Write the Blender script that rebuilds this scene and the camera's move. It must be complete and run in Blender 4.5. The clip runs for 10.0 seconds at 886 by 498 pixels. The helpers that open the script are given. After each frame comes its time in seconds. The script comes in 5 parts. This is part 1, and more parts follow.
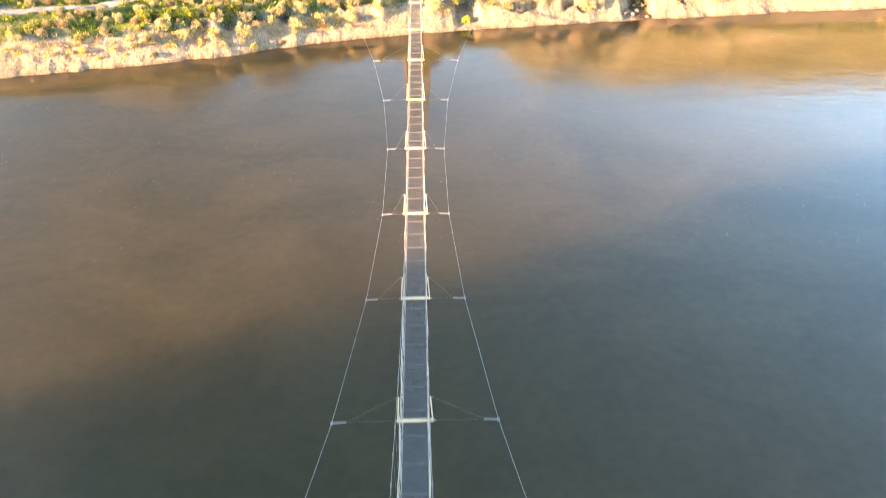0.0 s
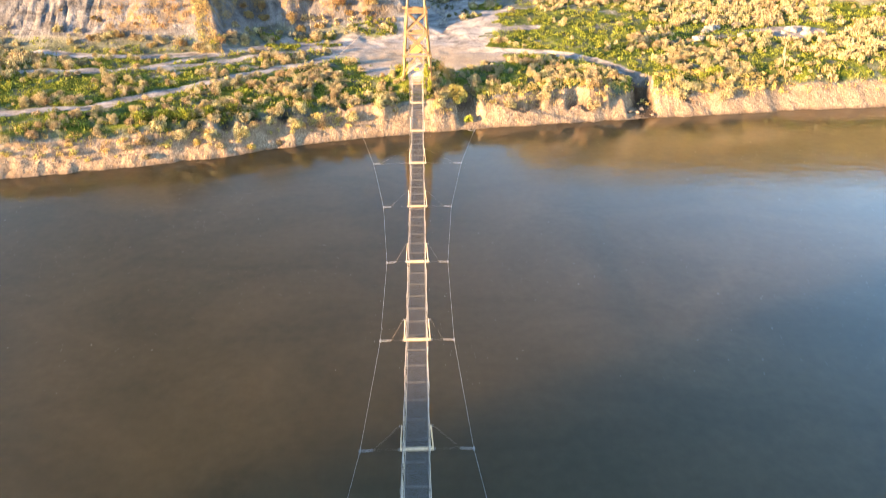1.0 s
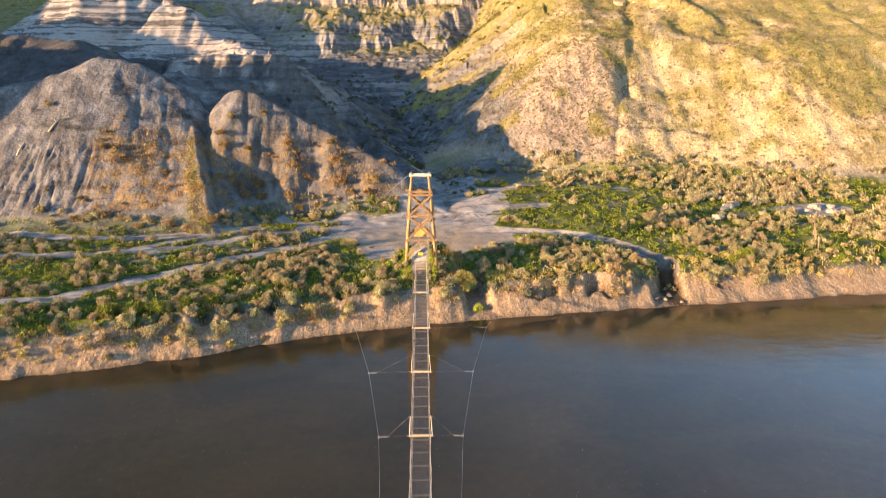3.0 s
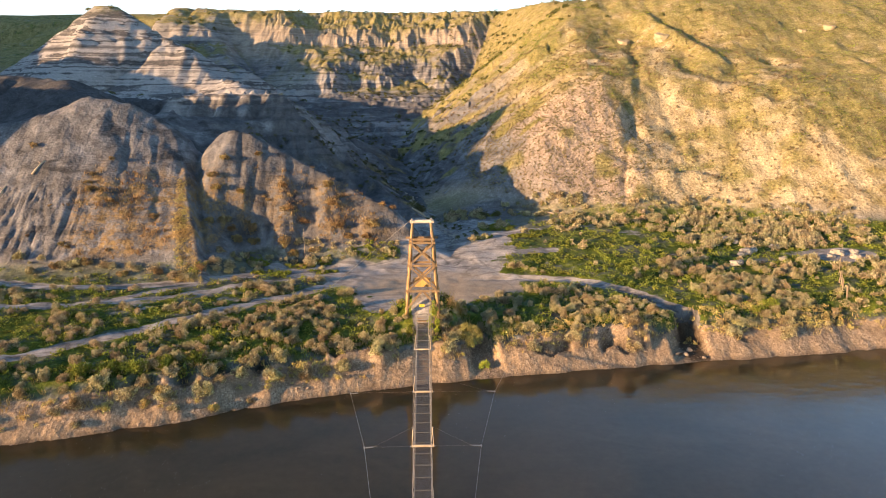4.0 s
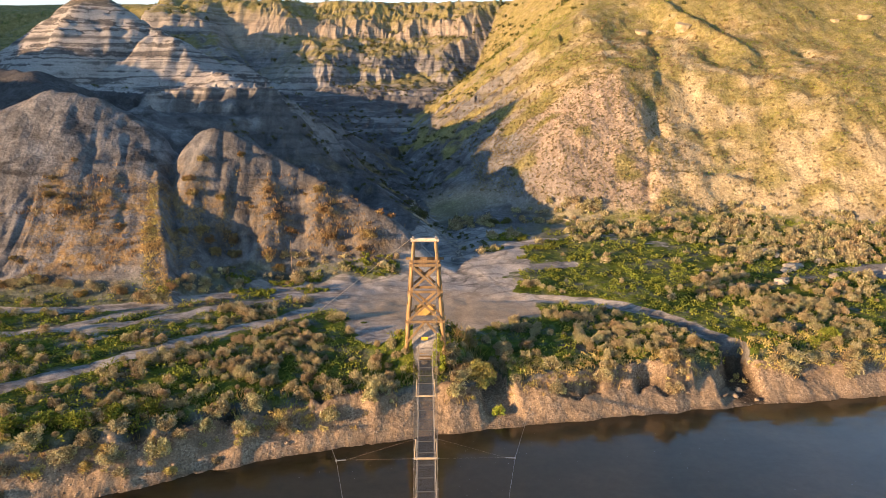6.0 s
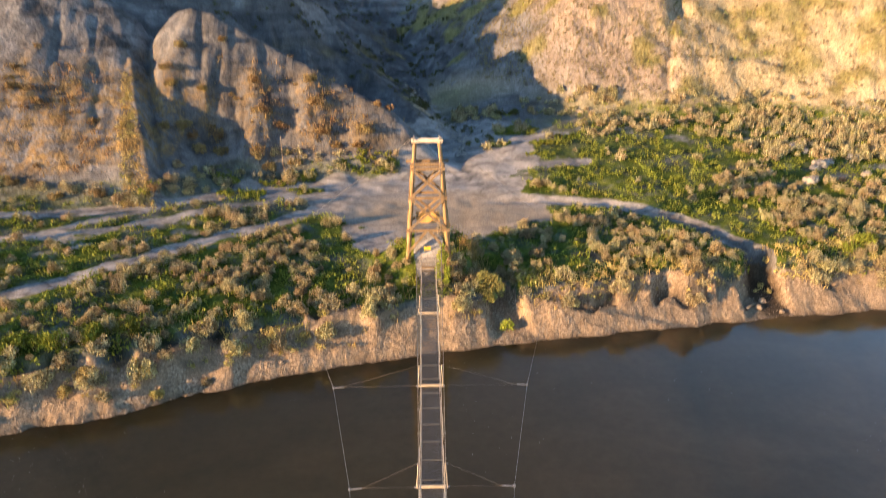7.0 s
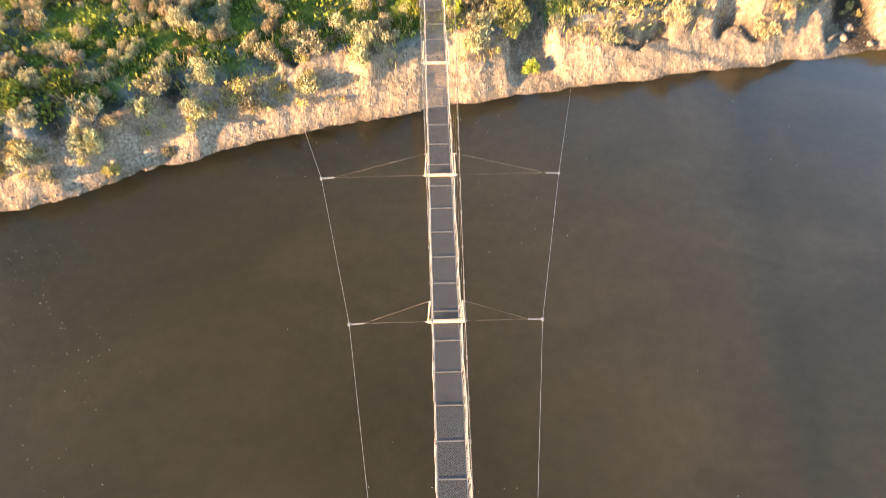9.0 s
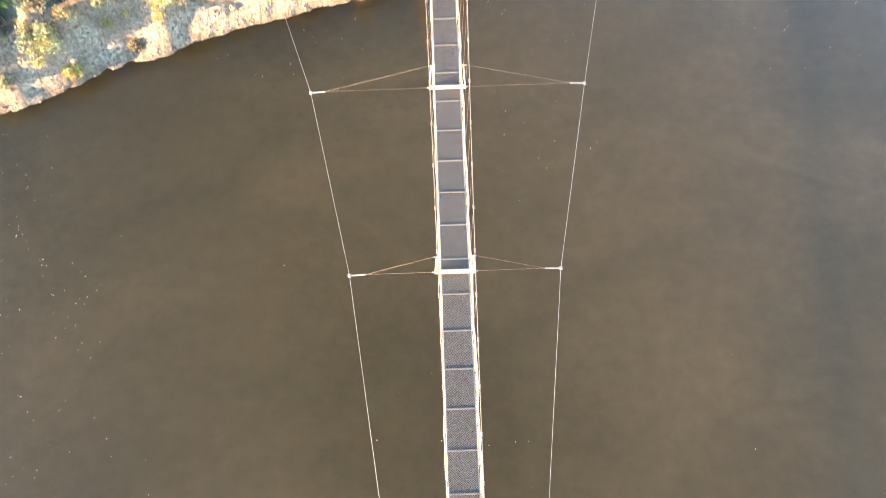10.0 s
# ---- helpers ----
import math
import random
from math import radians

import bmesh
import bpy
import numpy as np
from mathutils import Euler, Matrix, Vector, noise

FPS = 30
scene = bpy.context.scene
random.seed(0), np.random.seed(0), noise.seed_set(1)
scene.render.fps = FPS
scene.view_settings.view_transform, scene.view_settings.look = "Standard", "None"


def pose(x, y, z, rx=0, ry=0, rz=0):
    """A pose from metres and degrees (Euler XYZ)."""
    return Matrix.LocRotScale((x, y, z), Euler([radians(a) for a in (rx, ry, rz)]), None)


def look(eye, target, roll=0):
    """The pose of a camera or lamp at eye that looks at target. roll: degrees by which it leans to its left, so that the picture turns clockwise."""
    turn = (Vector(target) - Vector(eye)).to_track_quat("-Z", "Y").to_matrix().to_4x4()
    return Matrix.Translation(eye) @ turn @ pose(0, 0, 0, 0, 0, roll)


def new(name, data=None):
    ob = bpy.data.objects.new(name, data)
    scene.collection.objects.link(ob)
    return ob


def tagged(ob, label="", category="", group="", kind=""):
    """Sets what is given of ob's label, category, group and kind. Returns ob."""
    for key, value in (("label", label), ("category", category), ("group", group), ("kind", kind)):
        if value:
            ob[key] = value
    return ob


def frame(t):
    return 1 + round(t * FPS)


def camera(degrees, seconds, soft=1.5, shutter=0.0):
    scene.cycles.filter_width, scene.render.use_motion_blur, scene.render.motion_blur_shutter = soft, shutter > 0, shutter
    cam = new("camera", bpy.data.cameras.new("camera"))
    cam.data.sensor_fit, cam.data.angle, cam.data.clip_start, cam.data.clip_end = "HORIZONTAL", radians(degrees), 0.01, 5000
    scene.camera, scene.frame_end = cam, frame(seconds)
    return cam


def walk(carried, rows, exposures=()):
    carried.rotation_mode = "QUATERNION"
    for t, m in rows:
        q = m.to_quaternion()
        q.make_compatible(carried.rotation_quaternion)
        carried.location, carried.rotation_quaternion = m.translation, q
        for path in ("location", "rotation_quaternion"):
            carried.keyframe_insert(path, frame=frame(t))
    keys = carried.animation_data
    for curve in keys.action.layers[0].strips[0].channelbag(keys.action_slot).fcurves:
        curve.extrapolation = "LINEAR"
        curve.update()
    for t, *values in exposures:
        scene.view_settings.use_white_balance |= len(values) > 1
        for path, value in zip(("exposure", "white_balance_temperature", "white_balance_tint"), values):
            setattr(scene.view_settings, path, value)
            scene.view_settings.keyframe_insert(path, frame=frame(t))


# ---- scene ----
cam = camera(66.7, 10.0, soft=0.4, shutter=0.5)
PATH = [
    (0, (0.47, -7.977, 21.436), (0.523, -6.342, 20.286), -0.0),
    (0.5, (0.447, -5.938, 21.412), (0.5, -4.24, 20.358), -0.2),
    (1, (0.407, -3.877, 21.4), (0.463, -2.114, 20.456), -0.1),
    (1.5, (0.373, -1.664, 21.456), (0.43, 0.153, 20.623), -0.0),
    (2, (0.338, 0.582, 21.505), (0.395, 2.448, 20.786), -0.1),
    (2.5, (0.329, 2.75, 21.579), (0.385, 4.655, 20.973), -0.1),
    (3, (0.287, 4.938, 21.647), (0.343, 6.87, 21.135), -0.2),
    (4.5, (0.151, 11.766, 21.827), (0.205, 13.727, 21.44), -0.2),
    (5, (0.114, 14.122, 21.887), (0.167, 16.084, 21.503), -0.1),
    (6.5, (0.021, 21.053, 22.059), (0.07, 22.985, 21.544), -0.1),
    (7, (-0.08, 23.408, 22.08), (-0.033, 25.263, 21.334), -0.2),
    (7.5, (-0.233, 25.728, 22.074), (-0.185, 27.475, 21.102), -0.1),
    (8, (-0.26, 28.002, 22.112), (-0.219, 29.614, 20.928), -0.3),
    (8.5, (-0.355, 30.375, 22.277), (-0.319, 31.821, 20.896), -0.3),
    (9, (-0.5, 32.543, 22.507), (-0.462, 33.81, 20.96), -0.1),
    (9.5, (-0.549, 35.034, 22.666), (-0.518, 36.083, 20.964), -0.2),
    (10, (-0.322, 37.642, 22.747), (-0.326, 38.438, 20.912), -2.3),
]
walk(cam, [(t, look(eye, target, roll)) for t, eye, target, roll in PATH],
     exposures=[(0, 3.70, 7850, 14), (1, 2.94, 7000, 11), (2, 2.41, 6700, 10), (3, 2.0, 6500, 10), (4.5, 1.53, 6450, 10), (5, 1.48, 6450, 10), (6.5, 1.58, 6450, 10), (7.2, 1.95, 6500, 10), (8, 2.43, 6550, 10), (9, 2.95, 6450, 7), (10, 3.76, 6200, 5)])

# ---- light: low evening sun from behind on the near side of the river ----
SUN_FROM = Vector((-0.89, -0.46, 0.0)).normalized()
SUN_HEIGHT = 8.5
world = bpy.data.worlds.new("evening_sky")
scene.world = world
world.use_nodes = True
wn, wl_ = world.node_tree.nodes, world.node_tree.links
sky = wn.new("ShaderNodeTexSky")
sky.sky_type = "NISHITA"
sky.sun_disc = False
sky.sun_elevation = radians(SUN_HEIGHT)
sky.sun_rotation = math.atan2(SUN_FROM.x, SUN_FROM.y)
sky.air_density, sky.dust_density, sky.ozone_density = 1.1, 0.25, 3.0
wn["Background"].inputs["Strength"].default_value = 0.089
# sky dome brightness scaled by hand, darkest at a right angle to the sun
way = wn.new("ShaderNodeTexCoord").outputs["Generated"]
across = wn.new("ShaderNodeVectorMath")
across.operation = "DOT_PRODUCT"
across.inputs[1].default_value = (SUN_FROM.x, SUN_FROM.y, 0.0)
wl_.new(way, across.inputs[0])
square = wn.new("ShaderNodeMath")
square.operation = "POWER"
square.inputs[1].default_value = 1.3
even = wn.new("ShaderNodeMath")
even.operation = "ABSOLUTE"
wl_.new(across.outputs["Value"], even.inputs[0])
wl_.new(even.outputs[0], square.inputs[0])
dome_gain = wn.new("ShaderNodeMath")
dome_gain.operation = "MULTIPLY_ADD"
dome_gain.inputs[1].default_value, dome_gain.inputs[2].default_value = 1.75, 0.55
wl_.new(square.outputs[0], dome_gain.inputs[0])
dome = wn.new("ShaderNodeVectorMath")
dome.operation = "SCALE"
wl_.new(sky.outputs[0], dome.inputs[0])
wl_.new(dome_gain.outputs[0], dome.inputs["Scale"])
# white glow added to the sky near the horizon
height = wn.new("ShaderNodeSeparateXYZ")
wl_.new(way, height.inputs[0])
horizon_glow = wn.new("ShaderNodeValToRGB")
horizon_glow.color_ramp.elements[0].position, horizon_glow.color_ramp.elements[0].color = 0.12, (2.9, 2.8, 2.7, 1)
horizon_glow.color_ramp.elements[1].position, horizon_glow.color_ramp.elements[1].color = 0.34, (0, 0, 0, 1)
horizon_glow.color_ramp.interpolation = "EASE"
wl_.new(height.outputs["Z"], horizon_glow.inputs[0])
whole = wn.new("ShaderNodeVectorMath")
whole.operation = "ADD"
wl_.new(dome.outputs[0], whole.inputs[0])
wl_.new(horizon_glow.outputs[0], whole.inputs[1])
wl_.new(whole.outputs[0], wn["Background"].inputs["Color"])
sun = new("sun", bpy.data.lights.new("sun", "SUN"))
sun.data.energy, sun.data.angle, sun.data.color = 5.0, radians(0.6), (1.0, 0.61, 0.30)
to = -SUN_FROM * math.cos(radians(SUN_HEIGHT)) - Vector((0, 0, math.sin(radians(SUN_HEIGHT))))
sun.matrix_world = look((0, 0, 100), Vector((0, 0, 100)) + to)


# ---- materials ----
class Mat:
    """A small builder for node materials."""

    def __init__(self, name, rough=0.8, metal=0.0):
        self.m = bpy.data.materials.new(name)
        self.m.use_nodes = True
        self.n, self.l = self.m.node_tree.nodes, self.m.node_tree.links
        self.b = self.n["Principled BSDF"]
        self.b.inputs["Roughness"].default_value = rough
        self.b.inputs["Metallic"].default_value = metal
        self.b.inputs["Specular IOR Level"].default_value = 0.25
        self.pos = self.n.new("ShaderNodeTexCoord").outputs["Object"]

    def scaled(self, sx, sy, sz):
        node = self.n.new("ShaderNodeMapping")
        node.inputs["Scale"].default_value = (sx, sy, sz)
        self.l.new(self.pos, node.inputs["Vector"])
        return node.outputs[0]

    def noise(self, scale, detail=4.0, rough=0.55, vec=None, warp=0.0):
        node = self.n.new("ShaderNodeTexNoise")
        node.inputs["Scale"].default_value, node.inputs["Detail"].default_value = scale, detail
        node.inputs["Roughness"].default_value, node.inputs["Distortion"].default_value = rough, warp
        self.l.new(vec or self.pos, node.inputs["Vector"])
        return node.outputs["Fac"]

    def voronoi(self, scale, feature="F1", out="Distance", vec=None):
        node = self.n.new("ShaderNodeTexVoronoi")
        node.feature = feature
        node.inputs["Scale"].default_value = scale
        self.l.new(vec or self.pos, node.inputs["Vector"])
        return node.outputs[out]

    def attr(self, name):
        node = self.n.new("ShaderNodeAttribute")
        node.attribute_name = name
        return node.outputs["Fac"]

    def ramp(self, fac, *stops):
        node = self.n.new("ShaderNodeValToRGB")
        e = node.color_ramp.elements
        while len(e) < len(stops):
            e.new(0.5)
        for el, (p, c) in zip(e, stops):
            el.position = p
            el.color = (*c, 1) if not isinstance(c, float) else (c, c, c, 1)
        self.l.new(fac, node.inputs[0])
        return node.outputs[0]

    def math(self, op, a, b=0.0, clamp=False):
        node = self.n.new("ShaderNodeMath")
        node.operation, node.use_clamp = op, clamp
        for i, v in enumerate((a, b)):
            if isinstance(v, (int, float)):
                node.inputs[i].default_value = v
            else:
                self.l.new(v, node.inputs[i])
        return node.outputs[0]

    def mix(self, fac, a, b, blend="MIX"):
        node = self.n.new("ShaderNodeMix")
        node.data_type, node.blend_type = "RGBA", blend
        for i, v in ((0, fac), (6, a), (7, b)):
            if isinstance(v, (int, float)):
                node.inputs[i].default_value = v
            elif isinstance(v, tuple):
                node.inputs[i].default_value = (*v, 1)
            else:
                self.l.new(v, node.inputs[i])
        return node.outputs[2]

    def random(self):
        return self.n.new("ShaderNodeObjectInfo").outputs["Random"]

    def island(self):
        return self.n.new("ShaderNodeNewGeometry").outputs["Random Per Island"]

    def color(self, c):
        if isinstance(c, tuple):
            self.b.inputs["Base Color"].default_value = (*c, 1)
        else:
            self.l.new(c, self.b.inputs["Base Color"])
        return self

    def bump(self, h, strength=0.5, dist=0.05):
        node = self.n.new("ShaderNodeBump")
        node.inputs["Strength"].default_value, node.inputs["Distance"].default_value = strength, dist
        self.l.new(h, node.inputs["Height"])
        self.l.new(node.outputs[0], self.b.inputs["Normal"])
        return self


def ground_material():
    m = Mat("badlands_ground", 0.95)
    m.b.inputs["Specular IOR Level"].default_value = 0.08
    fine = m.noise(3.0, 6, 0.65)
    mid = m.noise(0.35, 5, 0.6, warp=0.6)
    # bare clay and silt
    clay = m.ramp(mid, (0.25, (0.25, 0.20, 0.12)), (0.5, (0.38, 0.31, 0.19)), (0.75, (0.50, 0.42, 0.27)))
    grey = m.ramp(m.noise(0.5, 6, 0.65, warp=0.4), (0.3, (0.070, 0.068, 0.069)), (0.5, (0.140, 0.138, 0.143)), (0.72, (0.258, 0.252, 0.256)))
    slots = m.ramp(m.noise(1.0, 5, 0.6, vec=m.scaled(0.22, 0.22, 0.75), warp=0.5), (0.36, 0.5), (0.46, 1.0))
    grey = m.mix(1.0, grey, slots, "MULTIPLY")
    crack = m.noise(1.0, 4, 0.6, vec=m.scaled(0.75, 0.12, 0.10), warp=0.4)
    crack = m.ramp(crack, (0.455, 1.0), (0.495, 0.25), (0.505, 0.25), (0.55, 1.0))
    grey = m.mix(0.12, grey, m.mix(1.0, grey, crack, "MULTIPLY"))
    mauve = m.ramp(m.noise(0.6, 6, 0.65), (0.3, (0.25, 0.19, 0.14)), (0.7, (0.42, 0.33, 0.25)))
    clay = m.mix(m.attr("mauve"), clay, mauve)
    clay = m.mix(m.attr("grey"), clay, grey)
    clay = m.mix(m.math("MULTIPLY", m.attr("shale_shade"), m.ramp(m.noise(0.3, 5, 0.7), (0.3, 0.55), (0.6, 1.0))), clay, m.ramp(m.noise(0.9, 5, 0.7), (0.3, (0.04, 0.04, 0.042)), (0.7, (0.085, 0.082, 0.084))))
    # layered beds, wavering a little with the ground
    warp = m.math("MULTIPLY", m.noise(0.16, 6, 0.72), 0.26)
    strat = m.noise(1.0, 3, 0.6, vec=m.scaled(0.004, 0.004, 0.17))
    strat = m.math("ADD", strat, m.math("SUBTRACT", warp, 0.13))
    thin = m.noise(1.0, 4, 0.65, vec=m.scaled(0.03, 0.03, 0.75))
    strat = m.math("ADD", strat, m.math("MULTIPLY", m.math("SUBTRACT", thin, 0.5), 0.16))
    beds = m.ramp(strat, (0.30, (0.060, 0.060, 0.063)), (0.37, (0.16, 0.153, 0.15)), (0.41, (0.34, 0.325, 0.315)), (0.455, (0.30, 0.285, 0.275)), (0.47, (0.07, 0.068, 0.070)),
                  (0.505, (0.19, 0.175, 0.165)), (0.515, (0.36, 0.343, 0.33)), (0.56, (0.23, 0.215, 0.207)), (0.58, (0.065, 0.063, 0.066)), (0.62, (0.15, 0.14, 0.135)), (0.64, (0.36, 0.343, 0.33)), (0.71, (0.12, 0.114, 0.112)))
    base = m.mix(m.attr("strata"), clay, beds)
    # pale dry sand of the tracks
    sand = m.ramp(m.noise(0.35, 6, 0.6, warp=1.0), (0.32, (0.20, 0.193, 0.192)), (0.5, (0.285, 0.27, 0.262)), (0.68, (0.38, 0.357, 0.343)))
    lines = m.ramp(m.noise(0.22, 4, 0.5, vec=m.scaled(0.6, 1.4, 1.0), warp=1.6), (0.45, 1.0), (0.49, 0.45), (0.51, 0.45), (0.55, 1.0))
    sand = m.mix(0.75, sand, m.mix(1.0, sand, lines, "MULTIPLY"))
    braid = m.ramp(m.noise(0.16, 6, 0.65, vec=m.scaled(0.55, 1.6, 1.0), warp=2.2), (0.40, 0.72), (0.47, 1.0), (0.53, 1.0), (0.62, 1.18))
    sand = m.mix(1.0, sand, braid, "MULTIPLY")
    sand = m.mix(m.attr("tan"), sand, m.ramp(m.noise(0.5, 6, 0.6, warp=0.6), (0.3, (0.235, 0.19, 0.142)), (0.7, (0.35, 0.292, 0.228))))
    # brown dry grass and low scrub on the slopes
    dry = m.ramp(m.noise(0.9, 5, 0.7), (0.3, (0.16, 0.12, 0.045)), (0.55, (0.27, 0.21, 0.085)), (0.75, (0.36, 0.29, 0.13)))
    green = m.ramp(m.noise(0.55, 5, 0.65), (0.3, (0.016, 0.028, 0.005)), (0.52, (0.078, 0.105, 0.014)), (0.74, (0.21, 0.21, 0.042)))
    base = m.mix(m.math("MULTIPLY", m.attr("dry"), m.ramp(m.noise(0.5, 6, 0.7), (0.38, 0.0), (0.56, 1.0))), base, dry)
    base = m.mix(m.math("MULTIPLY", m.attr("green"), m.ramp(m.noise(0.30, 6, 0.7), (0.32, 0.0), (0.52, 1.0))), base, green)
    olive = m.ramp(m.noise(0.7, 6, 0.7), (0.3, (0.12, 0.105, 0.034)), (0.55, (0.245, 0.21, 0.088)), (0.78, (0.36, 0.305, 0.15)))
    base = m.mix(m.math("MULTIPLY", m.attr("olive"), m.ramp(m.noise(0.33, 6, 0.75), (0.34, 0.0), (0.52, 1.0))), base, olive)
    rust = m.ramp(m.noise(1.4, 6, 0.7), (0.3, (0.12, 0.08, 0.045)), (0.55, (0.235, 0.16, 0.075)), (0.75, (0.36, 0.26, 0.12)))
    base = m.mix(m.math("MULTIPLY", m.attr("rust"), m.ramp(m.noise(0.6, 8, 0.85), (0.45, 0.0), (0.56, 1.0))), base, rust)
    ragged = m.math("MULTIPLY", m.math("SUBTRACT", m.noise(1.6, 5, 0.7), 0.5), 0.9)
    base = m.mix(m.ramp(m.math("ADD", m.attr("sand"), ragged), (0.40, 0.0), (0.60, 1.0)), base, sand)
    # cut earth and gravel of the river bank
    gravel = m.voronoi(8.5, out="Color")
    stone = m.ramp(gravel, (0.0, (0.13, 0.092, 0.064)), (0.5, (0.29, 0.215, 0.148)), (1.0, (0.45, 0.35, 0.25)))
    earth = m.ramp(m.noise(1.1, 6, 0.65), (0.3, (0.175, 0.126, 0.086)), (0.7, (0.33, 0.248, 0.168)))
    bankc = m.mix(m.ramp(m.noise(0.45, 5, 0.65), (0.40, 0.0), (0.54, 1.0)), stone, earth)
    base = m.mix(m.ramp(m.math("ADD", m.attr("bank"), ragged), (0.42, 0.0), (0.58, 1.0)), base, bankc)
    # dark tone for wet earth and for shade painted into the bank hollows
    wet_shade = m.ramp(m.attr("wet_shade"), (0.0, 1.0), (1.0, 0.22))
    base = m.mix(1.0, base, wet_shade, "MULTIPLY")
    var = m.ramp(fine, (0.3, 0.6), (0.7, 1.32))
    base = m.mix(1.0, base, m.mix(m.math("MAXIMUM", m.math("MULTIPLY", m.attr("sand"), 0.7), m.math("MULTIPLY", m.attr("grey"), 0.45)), var, (1.0, 1.0, 1.0)), "MULTIPLY")
    base = m.mix(0.75, base, m.mix(1.0, base, m.ramp(m.noise(9.0, 3, 0.7), (0.35, 0.6), (0.65, 1.35)), "MULTIPLY"))
    m.color(base)
    h = m.math("ADD", m.math("MULTIPLY", fine, 0.6), m.math("MULTIPLY", m.voronoi(2.6), 0.35))
    h = m.math("ADD", h, m.math("MULTIPLY", m.math("MULTIPLY", crack, m.attr("grey")), 0.07))
    h = m.math("MULTIPLY", h, m.ramp(m.attr("grey"), (0.0, 1.0), (1.0, 0.6)))
    h = m.math("MULTIPLY", h, m.ramp(m.attr("sand"), (0.0, 1.0), (1.0, 0.10)))
    m.bump(h, 0.9, 0.25)
    return m.m


def water_material():
    m = Mat("river_water", 0.018)
    m.b.inputs["IOR"].default_value = 1.333
    m.b.inputs["Specular IOR Level"].default_value = 0.5
    silt = m.noise(0.09, 6, 0.62, vec=m.scaled(1.0, 1.5, 1.0), warp=0.9)
    murk = m.ramp(silt, (0.3, (0.038, 0.0305, 0.0158)), (0.5, (0.047, 0.0372, 0.0190)), (0.7, (0.058, 0.0450, 0.0226)))
    puffs = m.ramp(m.noise(1.6, 5, 0.65), (0.34, 0.92), (0.66, 1.08))
    # sky sheen painted into the east water as a lighter, greyer tint
    place = m.n.new("ShaderNodeSeparateXYZ")
    m.l.new(m.scaled(1.0, 1.0, 1.0), place.inputs[0])
    bend = m.math("ADD", place.outputs["X"], m.math("MULTIPLY", m.noise(0.07, 4, 0.6), 9.0))
    sky_sheen = m.ramp(m.math("MULTIPLY", m.math("ADD", bend, 4.0), 0.04), (0.30, (0.97, 0.97, 0.96)), (0.85, (1.27, 1.26, 1.27)))
    m.color(m.mix(1.0, m.mix(1.0, murk, puffs, "MULTIPLY"), sky_sheen, "MULTIPLY"))
    m.b.inputs["Subsurface Weight"].default_value = 1.0
    m.b.inputs["Subsurface Radius"].default_value = (55.0, 48.0, 38.0)
    m.b.inputs["Subsurface Scale"].default_value = 1.0
    rip = m.noise(1.3, 5, 0.6, vec=m.scaled(0.5, 1.0, 1.0), warp=0.5)
    swell = m.noise(0.22, 3, 0.5, vec=m.scaled(0.6, 1.0, 1.0))
    m.bump(m.math("ADD", m.math("MULTIPLY", rip, 0.7), swell), 0.075, 0.30)
    return m.m


def timber_material(name, dark, light):
    m = Mat(name, 0.75)
    grain = m.noise(2.0, 6, 0.7, vec=m.scaled(9, 9, 0.8))
    blot = m.noise(1.5, 4)
    c = m.ramp(grain, (0.3, dark), (0.7, light))
    m.color(m.mix(1.0, c, m.ramp(blot, (0.3, 0.75), (0.7, 1.15)), "MULTIPLY"))
    m.bump(grain, 0.4, 0.01)
    return m.m


def plain_material(name, a, b, rough=0.6, metal=0.0, scale=6.0):
    m = Mat(name, rough, metal)
    n = m.noise(scale, 5, 0.65)
    m.color(m.ramp(n, (0.3, a), (0.7, b)))
    m.bump(n, 0.15, 0.01)
    return m.m


def leaf_material(name, a, b, c):
    m = Mat(name, 0.8)
    m.b.inputs["Specular IOR Level"].default_value = 0.15
    r = m.math("ADD", m.math("MULTIPLY", m.island(), 0.26), m.math("MULTIPLY", m.noise(1.1, 3), 0.66))
    r = m.math("ADD", r, m.math("MULTIPLY", m.random(), 0.16))
    tone = m.math("ADD", m.noise(0.55, 2), m.math("MULTIPLY", m.random(), 0.3))
    base = m.ramp(r, (0.27, a), (0.50, b), (0.74, c))
    m.color(m.mix(1.0, base, m.ramp(tone, (0.4, (1.14, 0.97, 0.96)), (0.62, (0.98, 1.0, 0.93)), (0.8, (0.86, 0.95, 0.74))), "MULTIPLY"))
    # thin leaves let some light through
    glow = m.n.new("ShaderNodeBsdfTranslucent")
    m.l.new(m.b.inputs["Base Color"].links[0].from_socket, glow.inputs["Color"])
    both = m.n.new("ShaderNodeMixShader")
    both.inputs[0].default_value = 0.16
    m.l.new(m.b.outputs[0], both.inputs[1])
    m.l.new(glow.outputs[0], both.inputs[2])
    m.l.new(both.outputs[0], m.n["Material Output"].inputs["Surface"])
    return m.m


GROUND = ground_material()
WATER = water_material()
LOG = timber_material("peeled_log", (0.24, 0.145, 0.066), (0.42, 0.275, 0.135))
BRACE = timber_material("sawn_brace", (0.16, 0.105, 0.056), (0.30, 0.205, 0.115))
POSTWOOD = timber_material("grey_post_timber", (0.16, 0.12, 0.08), (0.30, 0.235, 0.16))
BEAM = timber_material("weathered_beam", (0.34, 0.27, 0.19), (0.60, 0.50, 0.36))
CAP = timber_material("pale_cap_timber", (0.50, 0.43, 0.34), (0.74, 0.66, 0.54))
STEEL = plain_material("galvanised_steel", (0.17, 0.17, 0.172), (0.28, 0.28, 0.282), 0.7, 0.25)
